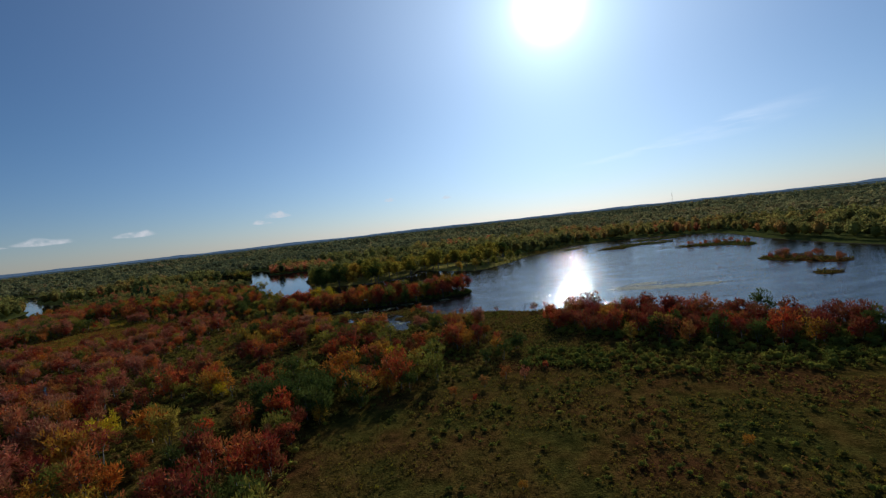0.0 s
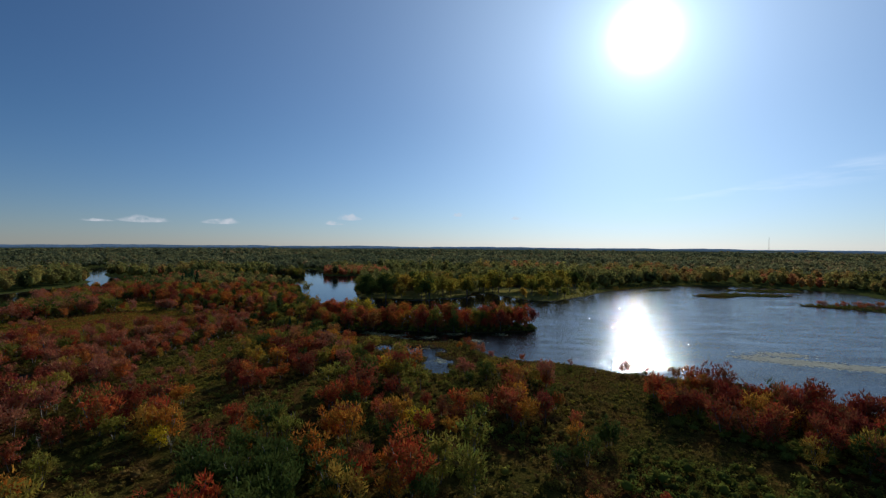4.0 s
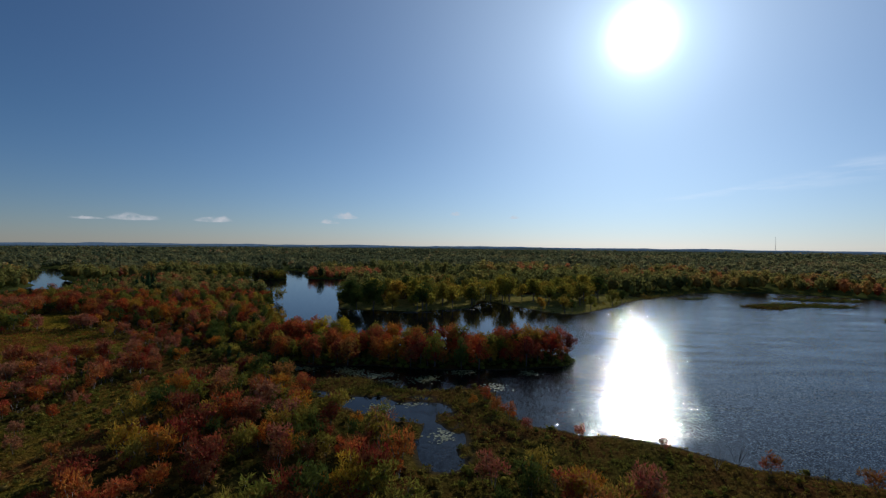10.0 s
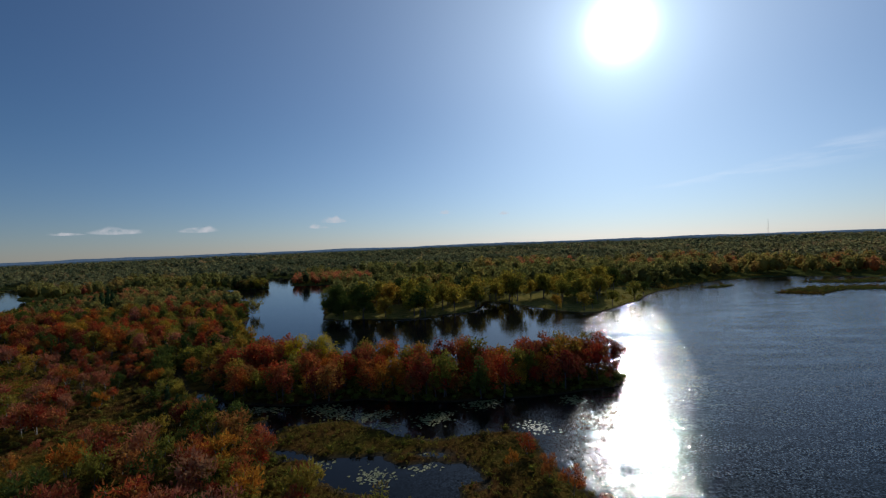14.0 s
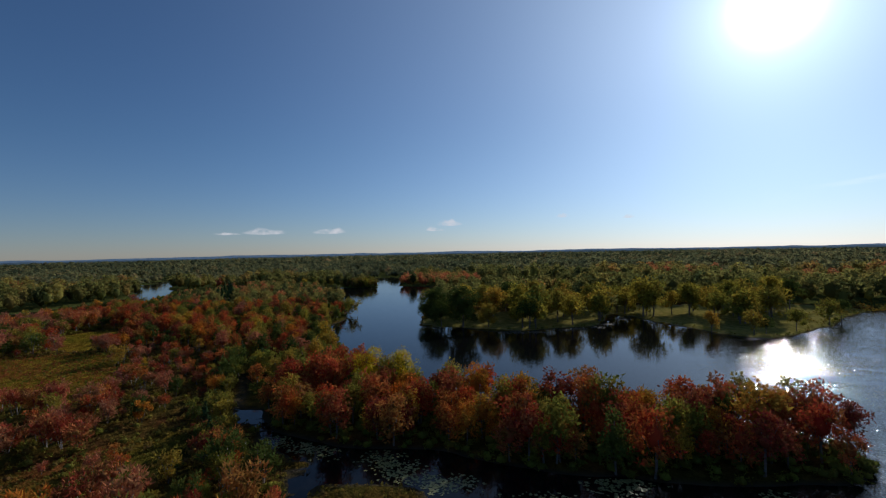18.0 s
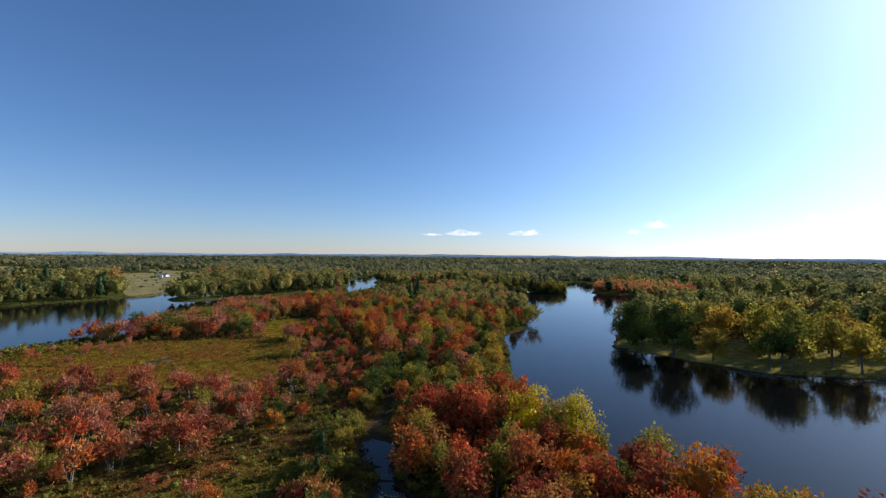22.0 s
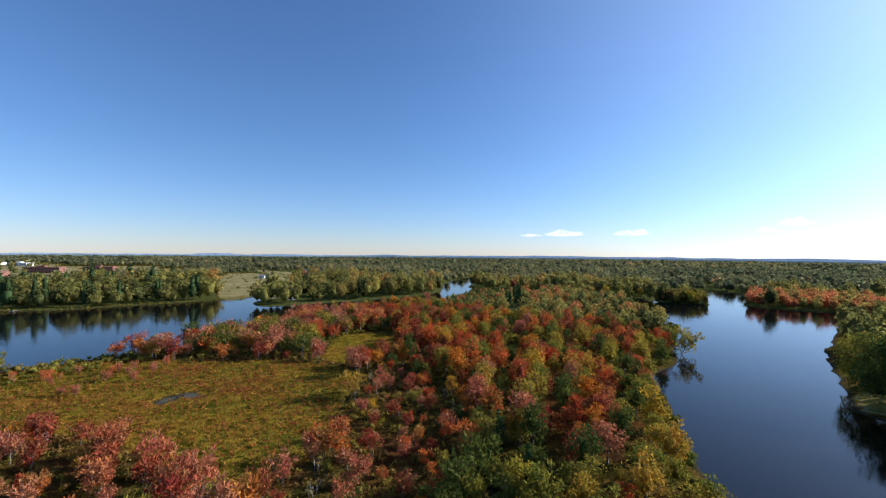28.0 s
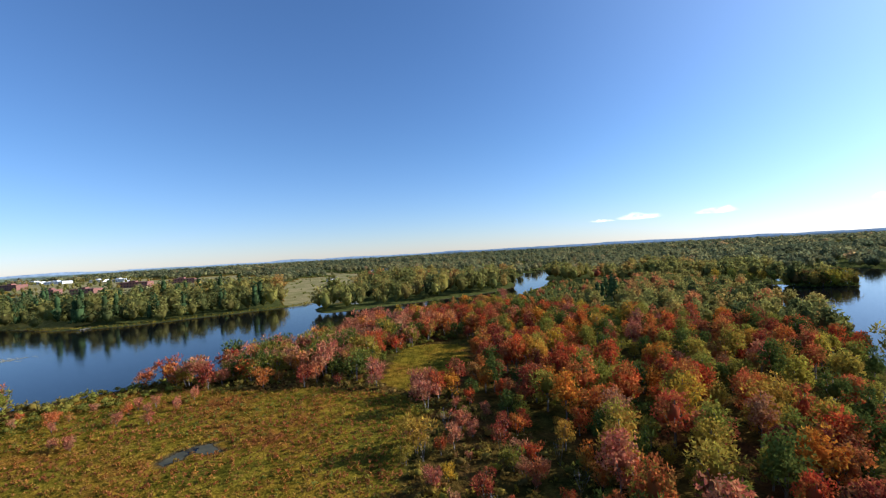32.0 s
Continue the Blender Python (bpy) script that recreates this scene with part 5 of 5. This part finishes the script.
for x, y, turn, w, d, h, st, cols in ((-800, 62, 60, 34, 14, 7, 2, 8), (-905, 92, 66, 46, 14, 7.5, 2, 10), (-945, 150, 72, 40, 14, 7, 2, 9), (-1090, -120, 55, 40, 18, 9, 3, 8), (-772, 38, 60, 14, 11, 9.5, 3, 4)):
    building("brick_block", x, y, turn, w, d, h, BRICK, "long red brick block with flat roof among far trees", "building", False, st, cols)
for x, y, turn, w, d, h in ((-1310, -130, 62, 44, 24, 5), (-1430, -210, 58, 52, 26, 5.5), (-1180, 10, 64, 30, 18, 5), (-1240, -40, 70, 26, 18, 4.5)):
    building("white_hall", x, y, turn, w, d, h, WHITE, "long low white hall with flat roof in the distance", "building", False, 1, 12)
for x, y, turn, w, d, h in ((-700, 345, 70, 7, 5, 3), (-716, 356, 20, 6, 5, 3), (-423, 320, 80, 5.5, 4.5, 2.8), (-805, 452, 60, 13, 8, 5), (-822, 436, 60, 10, 7, 4.5), (-640, 60, 30, 11, 7, 4.5), (-560, 20, 40, 12, 8, 5)):
    building("white_house", x, y, turn, w, d, h, WHITE, "small white house with grey gable roof by open grass", "house", True, 2 if h > 4 else 1, 4)

dock = new("dock")
dock.location, dock.rotation_euler = (-428, 164, 0), (0, 0, radians(70))
for k in range(9):
    part("plank", box(bmesh.new(), -1.0, k * 0.62, 0.42, 1.0, k * 0.62 + 0.56, 0.48), WOOD, dock)
for px_, py_ in ((-0.95, 0.3), (0.95, 0.3), (-0.95, 5.2), (0.95, 5.2)):
    part("post", box(bmesh.new(), px_ - 0.09, py_ - 0.09, -1.2, px_ + 0.09, py_ + 0.09, 0.9), WOOD, dock)
tagged(dock, "short weathered plank dock at the west bank", "dock")

mast = new("radio_mast")
mast.location = (1130, 2200, float(ground_at([1130], [2200])[0]))
MH = 78
for k in range(3):
    a = k * 2.094
    V, F = tubes([[(2.0 * math.cos(a), 2.0 * math.sin(a), 0, 0.22), (0.9 * math.cos(a), 0.9 * math.sin(a), MH, 0.14)]], 5)
    part("leg", fast_mesh("mast_leg", V, F), STEEL, mast)
for z in range(0, MH, 6):
    f0, f1 = 2.0 - 1.1 * z / MH, 2.0 - 1.1 * (z + 6) / MH
    V, F = tubes([[(f0 * math.cos(z * 2.094), f0 * math.sin(z * 2.094), z, 0.1), (f1 * math.cos(z * 2.094 + 2.094), f1 * math.sin(z * 2.094 + 2.094), z + 6, 0.1)]], 3)
    part("brace", fast_mesh("mast_brace", V, F), STEEL, mast)
tagged(mast, "slender grey lattice radio mast above far woods", "mast")


def cloud_material():
    m, n, l, out = material("glowing_cloud")
    clear, veil, glow = n.new("ShaderNodeBsdfTransparent"), n.new("ShaderNodeMixShader"), n.new("ShaderNodeEmission")
    # emission stands in for sunlight scattered through the cloud
    glow.inputs[0].default_value, glow.inputs[1].default_value = (1.0, 0.94, 0.91, 1), 0.9
    geo = n.new("ShaderNodeNewGeometry")
    t = noise_tex(n, l, 0.014, 5.0, geo.outputs["Position"])
    r_ = ramp(n, ((0.38, (0.02, 0.02, 0.02)), (0.68, (0.55, 0.55, 0.55))))
    l.new(t.outputs["Fac"], r_.inputs[0])
    soft = n.new("ShaderNodeAttribute"); soft.attribute_name = "soft"
    edge, thin = n.new("ShaderNodeMapRange"), n.new("ShaderNodeMath")
    edge.interpolation_type = "SMOOTHSTEP"
    edge.inputs[1].default_value, edge.inputs[2].default_value = 0.0, 0.45
    l.new(soft.outputs["Fac"], edge.inputs[0])
    thin.operation = "MULTIPLY"
    l.new(r_.outputs[0], thin.inputs[0]); l.new(edge.outputs[0], thin.inputs[1])
    l.new(thin.outputs[0], veil.inputs[0]); l.new(clear.outputs[0], veil.inputs[1]); l.new(glow.outputs[0], veil.inputs[2])
    l.new(veil.outputs[0], out.inputs["Surface"])
    return m


CLOUD = cloud_material()
for az, el, wide, tall, seed in ((-43.4, 2.5, 330, 72, 1), (-35.8, 2.5, 270, 62, 2), (-20.6, 3.3, 210, 60, 3), (-22.5, 2.6, 160, 40, 4), (-6.2, 3.9, 120, 40, 5), (1.2, 3.5, 100, 34, 6), (-47.4, 2.35, 200, 28, 7)):
    r = np.random.default_rng(500 + seed)
    D = 4300
    c = np.array([-30 + D * math.sin(radians(az)), 200 + D * math.cos(radians(az)), 37 + D * math.tan(radians(el))])
    side = np.array([math.cos(radians(az)), -math.sin(radians(az)), 0])
    bm = bmesh.new()
    bmesh.ops.create_icosphere(bm, subdivisions=4, radius=1.0)
    bv, bf = np.array([v.co[:] for v in bm.verts]), np.array([[v.index for v in f.verts] for f in bm.faces])
    bm.free()
    across = bv @ side                      # along the cloud, as it lies across the line of sight
    soft = 1 - np.sqrt(np.clip(across ** 2 + bv[:, 2] ** 2, 0, 1))
    lump = 0.55 + 0.9 * vnoise(across * wide * 0.6 + 5000 + 900 * seed, bv[:, 2] * 0, tall * 1.1, 2) * (0.6 + 0.8 * vnoise(across * wide * 0.6 + 900 * seed, bv[:, 2] * 0, tall * 0.4, 3))
    V = (bv - across[:, None] * side) * np.array([tall, tall, tall * 0.75]) + (across * wide * 0.62)[:, None] * side
    V[:, 2] *= np.where(V[:, 2] > 0, lump, 0.35)
    ob = part("cloud", fast_mesh("cloud", V, bf, [("soft", soft)], True), CLOUD)
    ob.location = c
    tagged(ob, "small flat fair-weather cloud low over the horizon", "cloud", "low clouds", "structure")

# a thin streak of high cloud spread out to one side of the sun
def veil_material():
    m, n, l, out = material("high_cloud")
    geo, soft = n.new("ShaderNodeNewGeometry"), n.new("ShaderNodeAttribute")
    soft.attribute_name = "soft"
    drawn = n.new("ShaderNodeMapping")
    drawn.inputs["Scale"].default_value = (0.12, 0.12, 1.0)
    l.new(geo.outputs["Position"], drawn.inputs["Vector"])
    t = noise_tex(n, l, 0.012, 5.0, drawn.outputs[0], 0.6)
    thick = ramp(n, ((0.40, (0, 0, 0)), (0.75, (0.34, 0.34, 0.34))))
    l.new(t.outputs["Fac"], thick.inputs[0])
    thin = n.new("ShaderNodeMath"); thin.operation = "MULTIPLY"
    l.new(thick.outputs[0], thin.inputs[0]); l.new(soft.outputs["Fac"], thin.inputs[1])
    clear, glow, veil = n.new("ShaderNodeBsdfTransparent"), n.new("ShaderNodeEmission"), n.new("ShaderNodeMixShader")
    # the streak glows by itself in place of sunlight falling on it
    glow.inputs[0].default_value, glow.inputs[1].default_value = (1.0, 0.97, 0.92, 1), 1.5
    l.new(thin.outputs[0], veil.inputs[0]); l.new(clear.outputs[0], veil.inputs[1]); l.new(glow.outputs[0], veil.inputs[2])
    l.new(veil.outputs[0], out.inputs["Surface"])
    return m


va, ve = np.meshgrid(np.linspace(14, 44, 40), np.linspace(-1, 1, 16))
vel = 4.6 + 0.13 * (va - 14) + ve * (0.9 + 0.5 * np.sin(va * 0.21))
vx, vy = -30 + 4400 * np.sin(np.radians(va)), 200 + 4400 * np.cos(np.radians(va))
vk = np.arange(va.size).reshape(va.shape)
veil_soft = np.clip(1 - ve ** 2, 0, 1) * np.clip((va - 14) / 9, 0, 1) * np.clip((44 - va) / 9, 0, 1)
tagged(part("cloud", fast_mesh("high_cloud", np.stack([vx, vy, 40 + 4400 * np.tan(np.radians(vel))], -1).reshape(-1, 3),
                               np.stack([vk[:-1, :-1], vk[:-1, 1:], vk[1:, 1:], vk[1:, :-1]], -1).reshape(-1, 4), [("soft", veil_soft.ravel())], True), veil_material()),
       "thin white streak of high cloud near the sun", "cloud", "high clouds", "structure")

# the distance: three low wooded rises, haze painted in, paler and bluer further off
az = np.radians(np.linspace(-128, 62, 300))
for depth, low, rise, seed, tint, haze_glow in ((2560, 6, 9, 3, (0.085, 0.10, 0.05), 0.12), (3400, 9, 9, 2, (0.09, 0.115, 0.085), 0.32), (4500, 12, 15, 1, (0.12, 0.15, 0.18), 0.60)):
    m, n, l, out = material("hazed_rise")
    dif, glow, add = n.new("ShaderNodeBsdfDiffuse"), n.new("ShaderNodeEmission"), n.new("ShaderNodeAddShader")
    geo = n.new("ShaderNodeNewGeometry")
    t = noise_tex(n, l, 0.02, 4.0, geo.outputs["Position"])
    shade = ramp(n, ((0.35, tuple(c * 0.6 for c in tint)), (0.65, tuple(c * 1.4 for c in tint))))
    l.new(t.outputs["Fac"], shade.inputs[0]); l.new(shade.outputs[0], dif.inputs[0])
    # blue emission for the haze in front of the rise
    glow.inputs[0].default_value, glow.inputs[1].default_value = (0.13, 0.19, 0.27, 1), haze_glow
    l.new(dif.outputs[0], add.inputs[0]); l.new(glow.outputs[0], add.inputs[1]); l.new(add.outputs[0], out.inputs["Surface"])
    bumps = vnoise(az * 900 + seed * 777, az * 0, 90, 5) * vnoise(az * 900, az * 0 + seed, 33, 2) + 0.25 * vnoise(az * 900, az * 0 + seed, 3, 4)
    top = low + rise * (bumps + (0.45 * np.exp(-((az + 0.75) / 0.35) ** 2) if seed == 1 else 0))
    x, y = -50 + depth * np.sin(az), 200 + depth * np.cos(az)
    V = np.concatenate([np.stack([x, y, 0 * x - 30], 1), np.stack([x, y, top], 1), np.stack([x * 1.04, y * 1.04, top - 40], 1)])
    k = np.arange(len(az) - 1)
    q = len(az)
    F = np.concatenate([np.stack([k, k + 1, k + 1 + q, k + q], 1), np.stack([k + q, k + 1 + q, k + 1 + 2 * q, k + 2 * q], 1)])
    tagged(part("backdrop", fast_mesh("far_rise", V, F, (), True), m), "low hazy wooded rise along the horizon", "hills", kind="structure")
